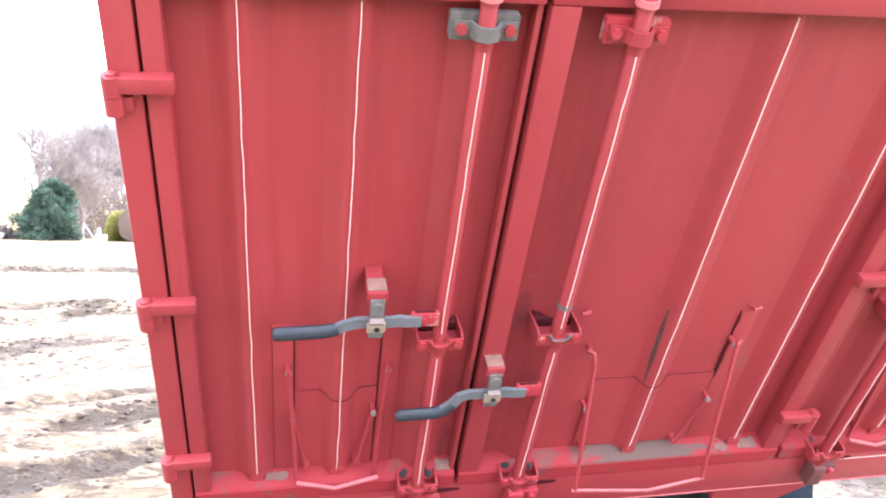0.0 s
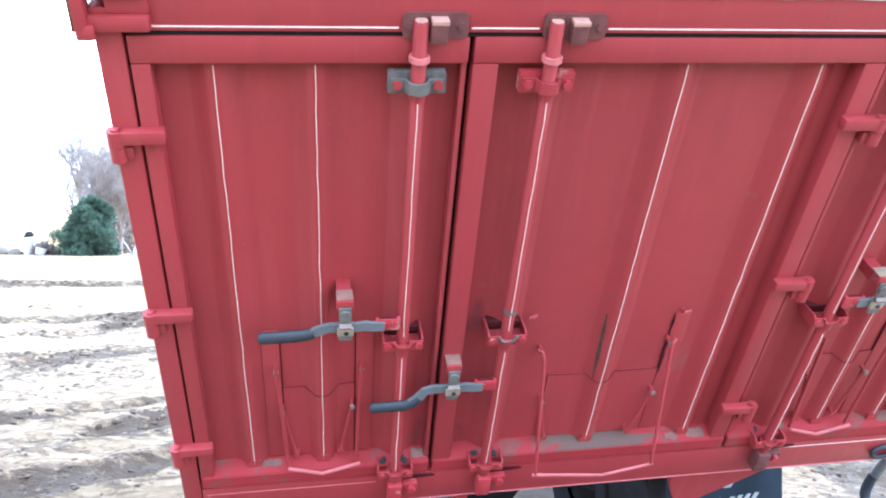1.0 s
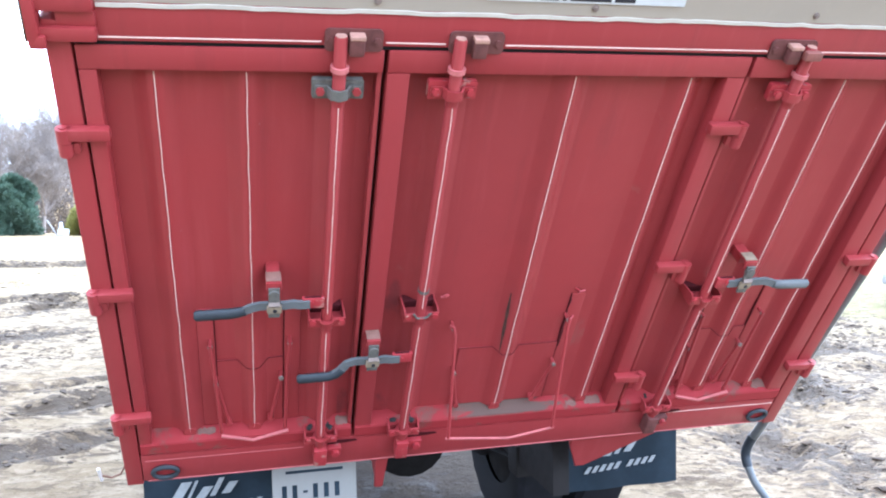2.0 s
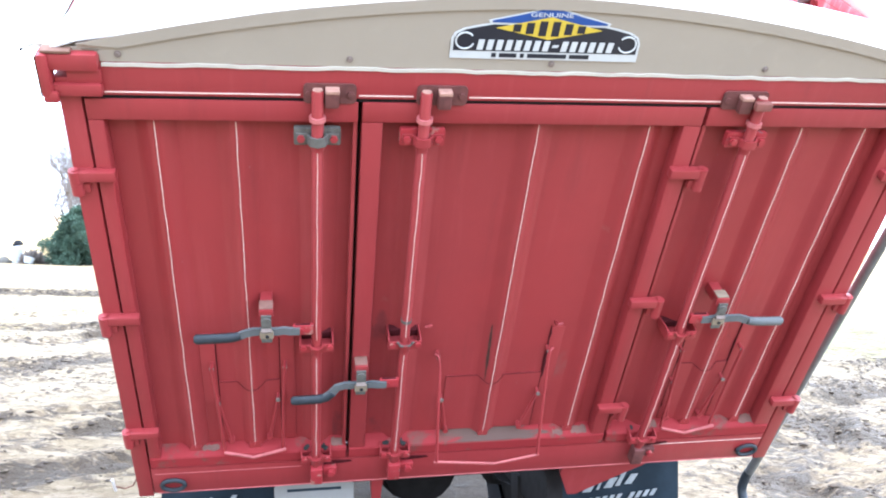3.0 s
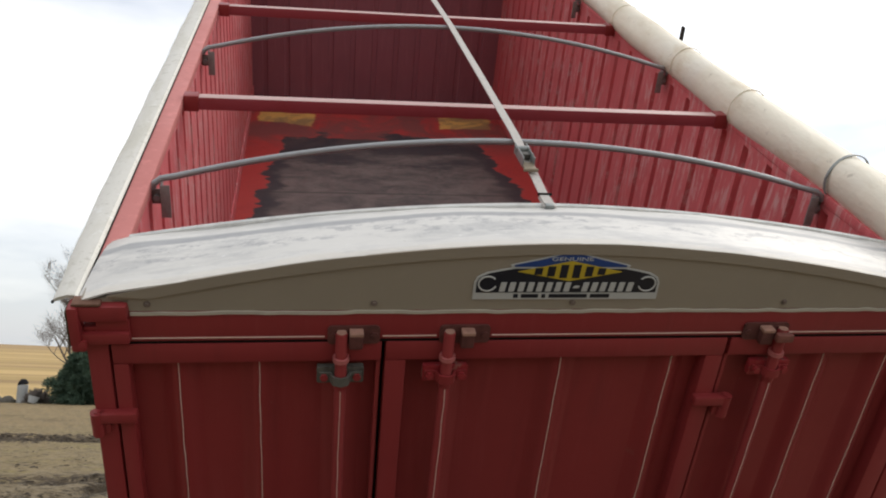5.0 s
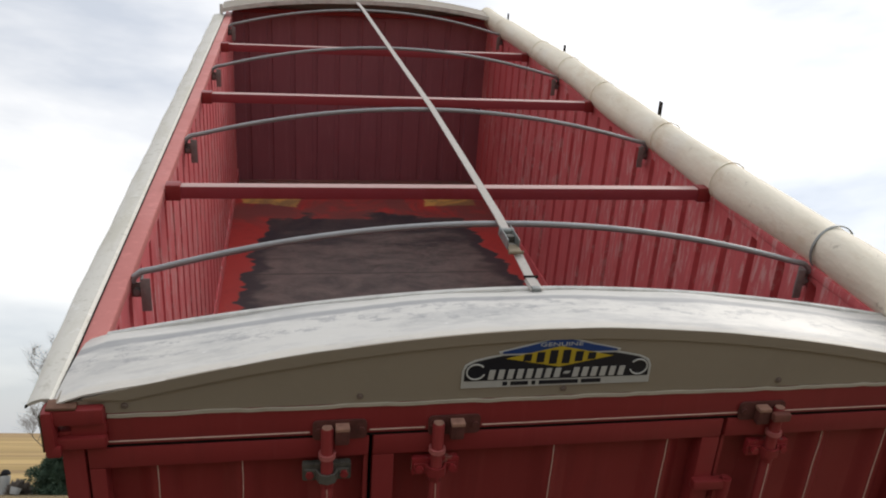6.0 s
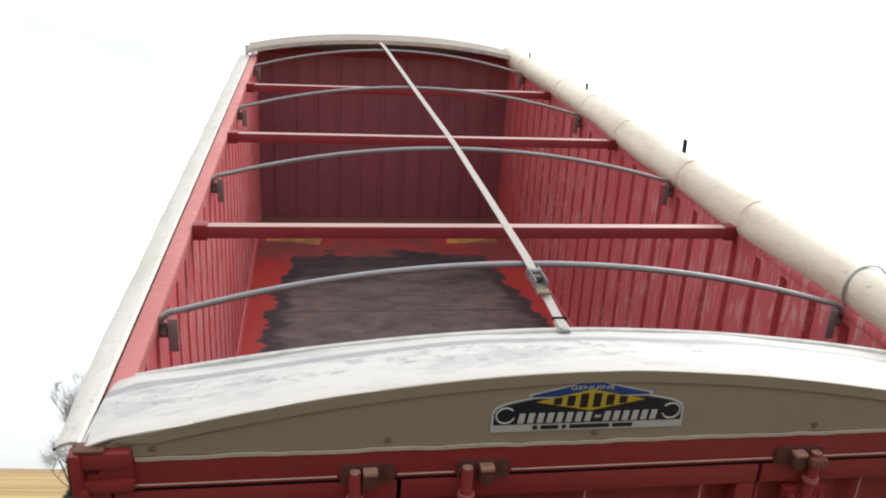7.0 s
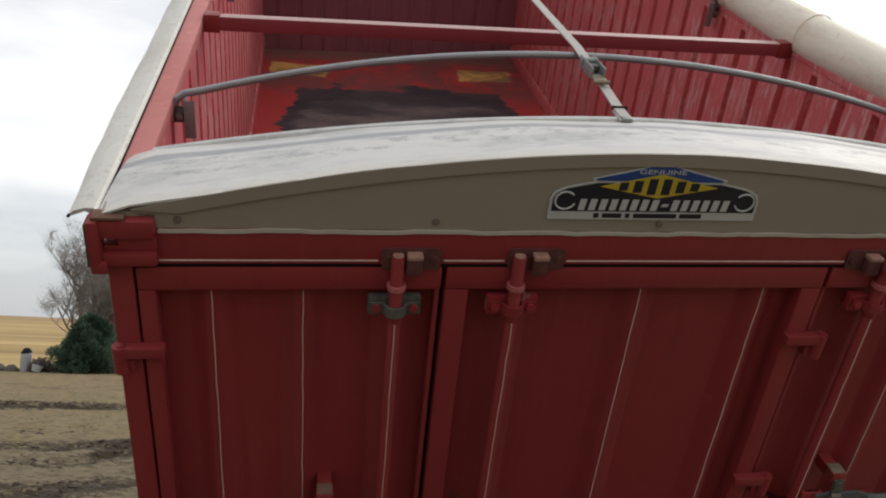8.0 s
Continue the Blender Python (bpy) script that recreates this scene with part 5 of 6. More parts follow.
ROD_A, ROD_B, ROD_C = -0.578, -0.304, 0.621
left_door = door(-1.134, -0.474, 0.037, 0, "narrow red ribbed rear door with one lock rod")
mid_door = door(-0.464, 0.478, 0.055, 0.052, "wide red ribbed middle rear door with one lock rod")
right_door = door(0.488, 1.141, 0, 0.060, "narrow red ribbed rear door with one lock rod")
for x in (-0.983, -0.783):
    rib(left_door, x, -1.358, -0.079)
for x in (0.018, 0.337):
    rib(mid_door, x, -1.358, -0.079)
for x in (0.800, 1.002):
    rib(right_door, x, -1.358, -0.079)
for d, x in ((left_door, ROD_A), (mid_door, ROD_B), (right_door, ROD_C)):
    rib(d, x + 0.006, -1.358, -0.145, stripe=False)
for z in (-0.230, -0.725, -1.227):
    hinge(left_door, -1.183, z, -1)
    hinge(right_door, 1.193, z, 1)
    hinge(mid_door, 0.514, z + 0.008, 1)
lock_rod(left_door, ROD_A, bare_clamp=True)
lock_rod(mid_door, ROD_B)
lock_rod(right_door, ROD_C)
part("rod_clip", tube(B(), [(ROD_B, -0.016, -0.762), (ROD_B, -0.016, -0.751)], 0.0172, 12), M_CLAMP, mid_door, "small grey clip on the rod")
for d, x in ((left_door, ROD_A), (mid_door, ROD_B), (right_door, ROD_C)):
    pocket(d, x, -0.828)
    pocket(d, x, -1.362, grimy=True)
keeper(-0.547)
keeper(-0.262)
keeper(0.578, -1)
handle(left_door, ROD_A, -0.766, -0.938, 0.004, "dark blue-grey rubber grip", M_GRIP)
handle(mid_door, ROD_B, -1.014, -0.660, 0.040, "dark blue-grey rubber grip", M_GRIP)
handle(right_door, ROD_C, -0.772, 0.965, 0.0, "blue-grey painted lever end", M_LEVER)
lever_latch(left_door, -0.726, -0.770)
lever_latch(mid_door, -0.438, -1.016)
lever_latch(right_door, 0.722, -0.774, tan_top=True)
# the two narrow doors carry the same gate
for d, xc in ((left_door, -0.784), (right_door, 0.800)):
    pins = [((xc - 0.120, -0.970), (xc - 0.110, -1.133), (xc - 0.078, -1.330)), ((xc + 0.107, -0.974), (xc + 0.082, -1.125), (xc + 0.051, -1.322))]
    rods = [bend([(xc - 0.120, 0.014, -0.962), (xc - 0.112, 0.012, -1.10), (xc - 0.102, 0.006, -1.350)]), bend([(xc + 0.107, 0.014, -0.966), (xc + 0.100, 0.012, -1.12), (xc + 0.094, 0.006, -1.352)])]
    gate(d, xc, xc - 0.104, xc + 0.089, -1.062, pins, rods)
    part("gate_pull", flat_bar(B(), [(xc - 0.102, -0.006, -1.352), (xc - 0.006, -0.012, -1.378), (xc + 0.104, -0.008, -1.348)], 0.006, 0.009), M_PULL, d, "rubbed pink-red pull bar")
gate(mid_door, 0.018, -0.137, 0.197, -1.080, [((-0.180, -0.958), (-0.150, -1.165), (-0.120, -1.335)), ((0.196, -0.950), (0.192, -1.155), (0.150, -1.332))], [
    [(-0.212, 0.030, -0.826), (-0.226, 0.020, -0.822), (-0.236, 0.020, -0.824)],
    [(0.204, 0.040, -0.836), (0.206, 0.014, -0.826), (0.222, 0.014, -0.822)],
    bend([(-0.194, 0.018, -0.944), (-0.182, 0.008, -0.946)]) + [(-0.177, -0.002, -0.968), (-0.163, -0.080, -1.372)],
    bend([(0.208, 0.018, -0.934), (0.196, 0.008, -0.936)]) + [(0.191, -0.002, -0.958), (0.201, -0.078, -1.366)]], 0.003)
part("gate_pull", flat_bar(B(), [(-0.172, -0.081, -1.373), (0.050, -0.083, -1.400), (0.208, -0.079, -1.368)], 0.006, 0.007), M_PULL, mid_door, "rubbed pink-red pull bar")
for d, x in ((left_door, -0.784), (left_door, -0.983), (mid_door, 0.018), (mid_door, 0.337), (right_door, 0.800), (right_door, 1.002)):
    part("rib_foot", plate(B(), rounded(x, -1.353, 0.018, 0.017, 0.010, 5), 0.019, 0.047, 0.003), M_RED, d)
# places on the sloped bottom rails that are rubbed to dull steel
for d, x0, x1, k0, k1 in ((left_door, -0.960, -0.905, 0.15, 0.7), (left_door, -0.525, -0.484, 0.1, 0.8), (mid_door, 0.352, 0.412, 0.15, 0.9), (mid_door, 0.282, 0.320, 0.4, 0.9), (right_door, 1.022, 1.078, 0.0, 0.8), (right_door, 0.655, 0.690, 0.1, 0.8)):
    bm = B()
    edge = random.Random(int(x0 * 997))
    lo, hi = [], []
    for k in range(9):
        x = x0 + (x1 - x0) * k / 8
        a, b = k0 + edge.uniform(0, 0.16), k1 - edge.uniform(0, 0.16)
        lo.append(bm.verts.new((x, -0.004 + 0.053 * (1 - b), -1.3702 + 0.0150 * (1 - b))))
        hi.append(bm.verts.new((x, -0.004 + 0.053 * (1 - a), -1.3702 + 0.0150 * (1 - a))))
    for k in range(8):
        bm.faces.new((lo[k], lo[k + 1], hi[k + 1], hi[k]))
    grown = bmesh.ops.extrude_face_region(bm, geom=bm.faces[:])["geom"]
    bmesh.ops.translate(bm, vec=(0, -0.0003, 0.0012), verts=[g for g in grown if isinstance(g, bmesh.types.BMVert)])
    part("rubbed_patch", bm, M_RUBBED, d, "patch rubbed to dull tan steel", smooth=False)
# grime and shade in the angle beside the gate tracks, both drawn as dark lines
for d, x, z0, z1 in ((mid_door, 0.200, -0.86, -1.12), (mid_door, 0.203, -0.95, -1.11), (right_door, 0.698, -0.95, -1.33), (right_door, 0.892, -0.92, -1.25)):
    wob = random.Random(int(x * 991))
    pts = [(x + wob.uniform(-0.0015, 0.0015), 0.0485, z0 + (z1 - z0) * k / 8) for k in range(9)]
    part("grime_shade_line", tube(B(), pts, 0.004, 6, radii=[0.001] + [wob.uniform(0.0025, 0.0050) for _ in range(7)] + [0.001]), M_SEAM_SHADE, d, "dark line of grime and painted shade in the angle")
# scrapes through the paint
wob = random.Random(5)
bm = B()
last = None
for k in range(15):
    x, z = -0.0285 + 0.005 * k / 14, -0.836 - 0.252 * k / 14
    w = 0.0008 + 0.0034 * math.sin(math.pi * min(1, (k + 0.4) / 14.5)) * wob.uniform(0.55, 1.1)
    ring = [bm.verts.new((0.018 + a, rib_face(a) - lift, z)) for a, lift in ((x - w, 0.0004), (x - w, 0.0016), (x + w, 0.0016), (x + w, 0.0004))]
    if last:
        for i in range(3):
            bm.faces.new((last[i], last[i + 1], ring[i + 1], ring[i]))
    last = ring
part("paint_scrape", bm, M_SCRAPE, mid_door, "green-black scrape through the paint", smooth=False)
# foot blocks on the sill under each rod
for x in (ROD_A, ROD_B, ROD_C):
    bm = B()
    block(bm, x - 0.020, x + 0.022, -0.042, 0.0, -1.512, -1.432, 0.005)
    block(bm, x + 0.024, x + 0.072, -0.020, 0.0015, -1.49, -1.452, 0.004)
    part("rod_foot", bm, M_HARD if x < 0 else M_KEEPER, grain_box, "rubbed red rod foot block")
    # flat dark plate stands in for the shade of the slot beside the rod
    part("sill_slot", plate(B(), [(x + 0.028, -1.452), (x + 0.090, -1.450), (x + 0.128, -1.444), (x + 0.120, -1.437), (x + 0.066, -1.435), (x + 0.030, -1.438)], -0.0012, 0.010), M_SEAM_SHADE, grain_box, "dark plate painted as the shaded slot in the sill")
    part("slot_bolt", tube(B(), [(x + 0.052, -0.020, -1.470), (x + 0.052, -0.034, -1.470)], 0.013, 6), M_HARD, grain_box)
# wire hook at the lower corner
part("wire_hook", tube(B(), [(-1.176, 0.04, -1.40), (-1.186, 0.03, -1.44), (-1.190, 0.02, -1.490), (-1.205, 0.012, -1.522), (-1.232, 0.005, -1.528), (-1.262, 0.0, -1.506)], 0.0032, 6), M_RUST, grain_box, "bent rusty wire hook")
part("wire_clip", tube(B(), [(-1.262, 0.0, -1.528), (-1.266, 0.0, -1.470)], 0.0055, 8), M_STRAP, grain_box, "short pale pin on the wire hook")
# hinge gussets below the sill
for x0, xa, xb, x1 in ((-0.372, -0.366, -0.336, -0.330), (0.36, 0.415, 0.45, 0.72)):
    bm = B()
    outline = [(x0, SILL_Z + 0.012), (x0, SILL_Z - 0.045), (xa, SILL_Z - 0.185), (xb, SILL_Z - 0.185), (x1, SILL_Z - 0.01), (x1, SILL_Z + 0.012)]
    plate(bm, outline, 0.020, 0.036, 0.003)
    block(bm, xa, xb, 0.036, 0.56, SILL_Z - 0.15, SILL_Z + 0.02, 0.004)
    part("hinge_gusset", bm, M_RED, grain_box, "red triangular hinge gusset")

# ---- rolled tarp with its crank ----
roll_tarp = thing("roll_tarp", BOX, "rolled cream vinyl tarp lying along the box rail", "tarp")
BANDS = (0.71, 1.46, 2.10, 3.02, 3.70, 4.36)


def roll_centre(y):
    return 1.208 - 0.0045 * y + 0.005 * math.sin(y * 2.1), 0.149 + 0.006 * math.sin(y * 1.7 + 1) - 0.004 * math.cos(y * 4.3)


def roll_radius(y):
    pinch = math.exp(-(min(abs(y - b) for b in BANDS) / 0.045) ** 2)
    return 0.0870 - 0.0010 * y + 0.0012 * math.sin(y * 5.3) + 0.0008 * math.sin(y * 11.7 + 2) - 0.0028 * pinch


pts, rad = [], []
for k in range(161):
    y = -0.06 + 6.25 * k / 160
    cx, cz = roll_centre(y)
    pts.append((cx, y, cz))
    rad.append(roll_radius(y))
bm = tube(B(), pts, 0.07, 28, radii=rad)
for v in bm.verts:
    cx, cz = roll_centre(v.co.y)
    a = math.atan2(v.co.z - cz, v.co.x - cx)
    wrap = 0.0035 * math.sin(3 * a + 1.3 * v.co.y) + 0.002 * math.sin(2 * a - 4.7 * v.co.y)
    v.co.x += wrap * math.cos(a)
    v.co.z += wrap * math.sin(a)
part("tarp_roll", bm, M_TARP, roll_tarp)
part("tarp_tail", block(B(), 1.178, 1.235, 0.02, 6.05, 0.1005, 0.112, 0.004), M_TARP, roll_tarp)
for y in BANDS:
    bm = B()
    (cx, cz), rr = roll_centre(y), roll_radius(y) + 0.0062
    first_band = y < 1
    flat_bar(bm, [(cx + rr * math.cos(a), y + 0.012 * math.cos(a), cz + rr * math.sin(a)) for a in (2 * math.pi * k / 28 for k in range(29))], 0.011 if first_band else 0.004, 0.004, wide=(0, 1, 0))
    part("tie_band", bm, M_STEEL if first_band else M_TARP, roll_tarp, "dark grey tie band" if first_band else "faint cream stitching band")
part("crank_tube", tube(B(), [(1.222, -0.02, 0.152), (1.226, -0.10, 0.150), (1.240, -0.12, 0.13), (1.262, -0.10, 0.06), (1.266, 0.03, -0.45), (1.258, 0.055, -1.0), (1.252, 0.08, -1.55), (1.250, 0.09, -1.74), (1.246, 0.095, -1.84)], 0.018, 12), M_CRANK, roll_tarp, "long grey steel crank arm")
part("crank_grip", tube(B(), bend([(1.247, 0.094, -1.79), (1.2455, 0.094, -1.84), (1.243, 0.080, -1.892), (1.246, 0.040, -1.925)]), 0.0195, 12), M_GRIP, roll_tarp, "dark rubber crank sleeve")
part("crank_handle", tube(B(), bend([(1.246, 0.044, -1.922), (1.256, -0.02, -1.950), (1.274, -0.08, -1.962), (1.292, -0.15, -1.970), (1.316, -0.24, -1.988)]), 0.0155, 12), M_LEVER, roll_tarp, "pale worn end of the crank handle")

# ---- ratchet strap over the bows ----
strap = thing("ratchet_strap", BOX, "pale grey webbing strap with ratchet over the bows", "strap")
part("webbing", flat_bar(B(), [(0.006, 0.300, 0.236), (0.004, 0.345, 0.238), (-0.004, 0.57, 0.268), (-0.006, 0.72, 0.2815), (0.000, 1.40, 0.2760), (0.000, 2.16, 0.2765), (-0.034, 3.72, 0.2780), (-0.066, 5.36, 0.2795), (-0.072, FRONT - 0.13, 0.262)], 0.027, 0.004, wide=(1, 0, 0)), M_STRAP, strap)
bm = B()
for s in (-1, 1):
    block(bm, -0.012 + s * 0.017 - 0.002, -0.012 + s * 0.017 + 0.002, 0.490, 0.610, 0.262, 0.295, 0.003)
part("ratchet_frame", bm, M_STEEL, strap, "grey steel ratchet frame")
part("ratchet_spool", tube(B(), [(-0.034, 0.585, 0.283), (0.010, 0.585, 0.283)], 0.011, 10), M_STEEL, strap)
bm = B()
block(bm, -0.030, 0.006, 0.460, 0.512, 0.264, 0.272, 0.002)
tube(bm, [(-0.034, 0.46, 0.268), (0.010, 0.46, 0.268)], 0.006, 8)
part("ratchet_handle", bm, M_GOLD, strap, "dull tan ratchet handle")
part("ratchet_pawl", block(B(), -0.026, 0.002, 0.535, 0.558, 0.270, 0.287, 0.002), M_CLAMP, strap)
part("hook_plate", block(B(), -0.012, 0.026, 0.288, 0.352, 0.228, 0.233, 0.002), M_STRAP, strap)
part("hook_bar", tube(B(), [(-0.013, 0.352, 0.240), (0.027, 0.352, 0.240)], 0.005, 8), M_DARK, strap)
part("strap_hook", block(B(), -0.006, 0.020, 0.282, 0.306, 0.222, 0.238, 0.004), M_STEEL, strap)

# ---- chassis under the box ----
chassis = thing("truck_chassis", TRUCK, "dark truck chassis with dual rear wheels and mud flaps", "truck chassis")
for x in (-0.43, 0.43):
    part("frame_rail", block(B(), x - 0.035, x + 0.035, 0.20, 6.6, 0.52, 0.74, 0.006), M_DARK, chassis)
part("crossmember", block(B(), -0.395, 0.395, 2.44, 2.54, 0.54, 0.72, 0.006), M_DARK, chassis)
for x in (-0.43, 0.43):
    bm = B()
    for k in range(5):
        half = 0.70 - 0.1 * k
        flat_bar(bm, [(x, 1.35 - half, 0.47 - 0.018 * k + 0.05), (x, 1.35 - half * 0.5, 0.455 - 0.018 * k), (x, 1.35, 0.44 - 0.018 * k), (x, 1.35 + half * 0.5, 0.455 - 0.018 * k), (x, 1.35 + half, 0.47 - 0.018 * k + 0.05)], 0.075, 0.014, wide=(1, 0, 0))
    part("leaf_spring", bm, M_DARK, chassis)
    part("spring_hanger", block(B(), x - 0.05, x + 0.05, 0.60, 0.72, 0.46, 0.60, 0.01), M_DARK, chassis)
bm = B()
tube(bm, [(0.02, 1.12, 0.50), (0.02, 1.18, 0.50), (0.02, 1.30, 0.50), (0.02, 1.42, 0.50), (0.02, 1.55, 0.50)], 0.2, 20, radii=[0.10, 0.19, 0.22, 0.20, 0.10])
part("differential", bm, M_DARK, chassis)
part("drive_shaft", tube(B(), [(0.02, 1.55, 0.50), (0.0, 4.6, 0.60)], 0.045, 12), M_DARK, chassis)
part("hinge_shaft", tube(B(), [(-0.55, 0.245, 0.76), (0.60, 0.245, 0.76)], 0.03, 12), M_DARK, chassis)
part("axle", tube(B(), [(-0.95, 1.35, 0.50), (0.95, 1.35, 0.50)], 0.09, 14), M_DARK, chassis)
part("hoist_ram", tube(B(), [(0.0, 1.9, 0.60), (0.0, 2.0, 2.02)], 0.07, 14), M_DARK, chassis)
part("front_axle", tube(B(), [(-0.9, 6.3, 0.50), (0.9, 6.3, 0.50)], 0.06, 12), M_DARK, chassis)


def wheel(x, y):
    bm = B()
    prof = [(0.30, -0.10), (0.40, -0.125), (0.47, -0.125), (0.495, -0.10), (0.50, 0.0), (0.495, 0.10), (0.47, 0.125), (0.40, 0.125), (0.30, 0.10)]
    rings = []
    for k in range(40):
        a = 2 * math.pi * k / 40
        rings.append([bm.verts.new((x + w, y + (r + (0.008 if k % 2 and r > 0.46 else 0)) * math.cos(a), 0.485 + (r + (0.008 if k % 2 and r > 0.46 else 0)) * math.sin(a))) for r, w in prof])
    for k in range(40):
        a, b = rings[k], rings[(k + 1) % 40]
        for i in range(len(prof) - 1):
            bm.faces.new((a[i], a[i + 1], b[i + 1], b[i]))
    w = part("wheel", bm, M_BLACK, chassis, "muddy black truck tyre")
    bm = B()
    tube(bm, [(x - 0.08, y, 0.485), (x + 0.08, y, 0.485)], 0.31, 32)
    tube(bm, [(x - 0.11, y, 0.485), (x + 0.11, y, 0.485)], 0.10, 16)
    part("rim", bm, M_DARK, w)


for x in (-0.94, -0.62, 0.62, 0.94):
    wheel(x, 1.35)
for x in (-0.98, 0.98):
    wheel(x, 6.3)
for s in (-1, 1):
    xc = s * 0.885
    bm = B()
    cols = 10
    front, back = [], []
    for k in range(cols + 1):
        x = xc - 0.285 + 0.57 * k / cols
        y = 0.62 + 0.006 * math.sin(k * 1.3)
        front.append([bm.verts.new((x, y, 0.36)), bm.verts.new((x, y, 0.74))])
        back.append([bm.verts.new((x, y + 0.010, 0.36)), bm.verts.new((x, y + 0.010, 0.74))])
    for k in range(cols):
        bm.faces.new((front[k][0], front[k + 1][0], front[k + 1][1], front[k][1]))
        bm.faces.new((back[k][0], back[k][1], back[k + 1][1], back[k + 1][0]))
        for e in (0, 1):
            bm.faces.new((front[k][e], back[k][e], back[k + 1][e], front[k + 1][e]))
    for k in (0, cols):
        bm.faces.new((front[k][0], front[k][1], back[k][1], back[k][0]))
    flap = part("mud_flap", bm, M_FLAP, chassis, "blue-black mud flap with faded pale lettering")
    part("flap_hanger", block(B(), *sorted((s * 0.40, s * 1.15)), 0.632, 0.672, 0.70, 0.745, 0.004), M_DARK, chassis)
    # bars in place of the name and the town
    rows_of_bars = [(-0.175, -0.118, 0.500, 0.585), (-0.108, -0.092, 0.508, 0.588), (-0.080, -0.028, 0.514, 0.560), (-0.018, 0.012, 0.520, 0.592), (0.022, 0.070, 0.526, 0.572)]
    rows_of_bars += [(-0.175 + 0.036 * k, -0.147 + 0.036 * k, 0.440 + 0.003 * k, 0.470 + 0.003 * k) for k in range(5)]
    rows_of_bars += [(0.032 + 0.036 * k, 0.060 + 0.036 * k, 0.456 + 0.003 * k, 0.486 + 0.003 * k) for k in range(4)]
    for x0, x1, z0, z1 in rows_of_bars:
        lean = 0.22 * (z1 - z0)
        bar = plate(B(), [(xc + x0 - lean, z0), (xc + x0 - lean + 0.72 * (x1 - x0), z0), (xc + x1 + lean, z1), (xc + x1 + lean - 0.72 * (x1 - x0), z1)], 0.611, 0.6135)
        part("lettering_bar", bar, M_FLAPTEXT, flap, smooth=False)
number_plate = part("number_plate", plate(B(), rounded(-0.540, 0.704, 0.147, 0.076, 0.012, 4), 0.098, 0.100), M_PLATE, chassis, "white number plate with illegible bars")
for k, x in enumerate((-0.646, -0.610, -0.573, -0.538, -0.500, -0.462)):
    h = 0.004 if k == 2 else 0.026
    w = 0.008 if k == 2 else 0.0085
    part("plate_bar", block(B(), x - w, x + w, 0.0962, 0.0985, 0.684 - h, 0.684 + h), M_FLAP, number_plate)
part("plate_bar", block(B(), -0.64, -0.44, 0.0962, 0.0985, 0.752, 0.762), M_FLAP, number_plate)
part("plate_arm", flat_bar(B(), [(-0.552, 0.106, 0.70), (-0.552, 0.17, 0.72), (-0.43, 0.24, 0.73)], 0.05, 0.012), M_DARK, chassis)


# ---- far things on the yard's edge ----
def foliage_material(name, color, tip):
    m = Mat(name, color, 0.7, spec=0.3)
    geo = m.nt.nodes.new("ShaderNodeNewGeometry")
    m.over(geo.outputs["Random Per Island"], tip, 0.8)
    m.over(m.ramp(m.noise(1.2, 4, 0.6), 0.45, 0.65), tuple(c * 0.5 for c in color), 0.5)
    return m.done()


M_NEEDLE = foliage_material("evergreen_needles", (0.052, 0.096, 0.066), (0.12, 0.175, 0.12))
M_TWIG = foliage_material("bare_brown_twigs", (0.165, 0.140, 0.122), (0.26, 0.228, 0.205))
M_SHRUB = foliage_material("yellow_green_shrub_leaves", (0.22, 0.22, 0.06), (0.34, 0.32, 0.10))
M_BARK = plain("grey_bark", (0.20, 0.175, 0.16), 0.9, 0, 12, 0.5, 0.55, 0.4)
M_STONE = plain("dark_grey_brown_stone", (0.085, 0.075, 0.058), 0.9, 0, 5, 0.6, 0.5, 0.4)
M_HAY = plain("brown_hay", (0.090, 0.060, 0.042), 0.95, 0, 18, 0.5, 0.6, 0.6)


def blades(count, place, size, seed):
    """Many small pointed blades as raw mesh lists; place(rng) gives a point and an outward direction."""
    r = random.Random(seed)
    verts, faces = [], []
    for _ in range(count):
        p, out = place(r)
        side = out.cross(Vector((r.uniform(-1, 1), r.uniform(-1, 1), r.uniform(-1, 1)))).normalized()
        s = size * r.uniform(0.6, 1.4)
        tip = p + out * s
        k = len(verts)
        verts += [p - side * s * 0.22, p + side * s * 0.22, tip + side * s * 0.06, tip - side * s * 0.06]
        faces.append((k, k + 1, k + 2, k + 3))
    return verts, faces


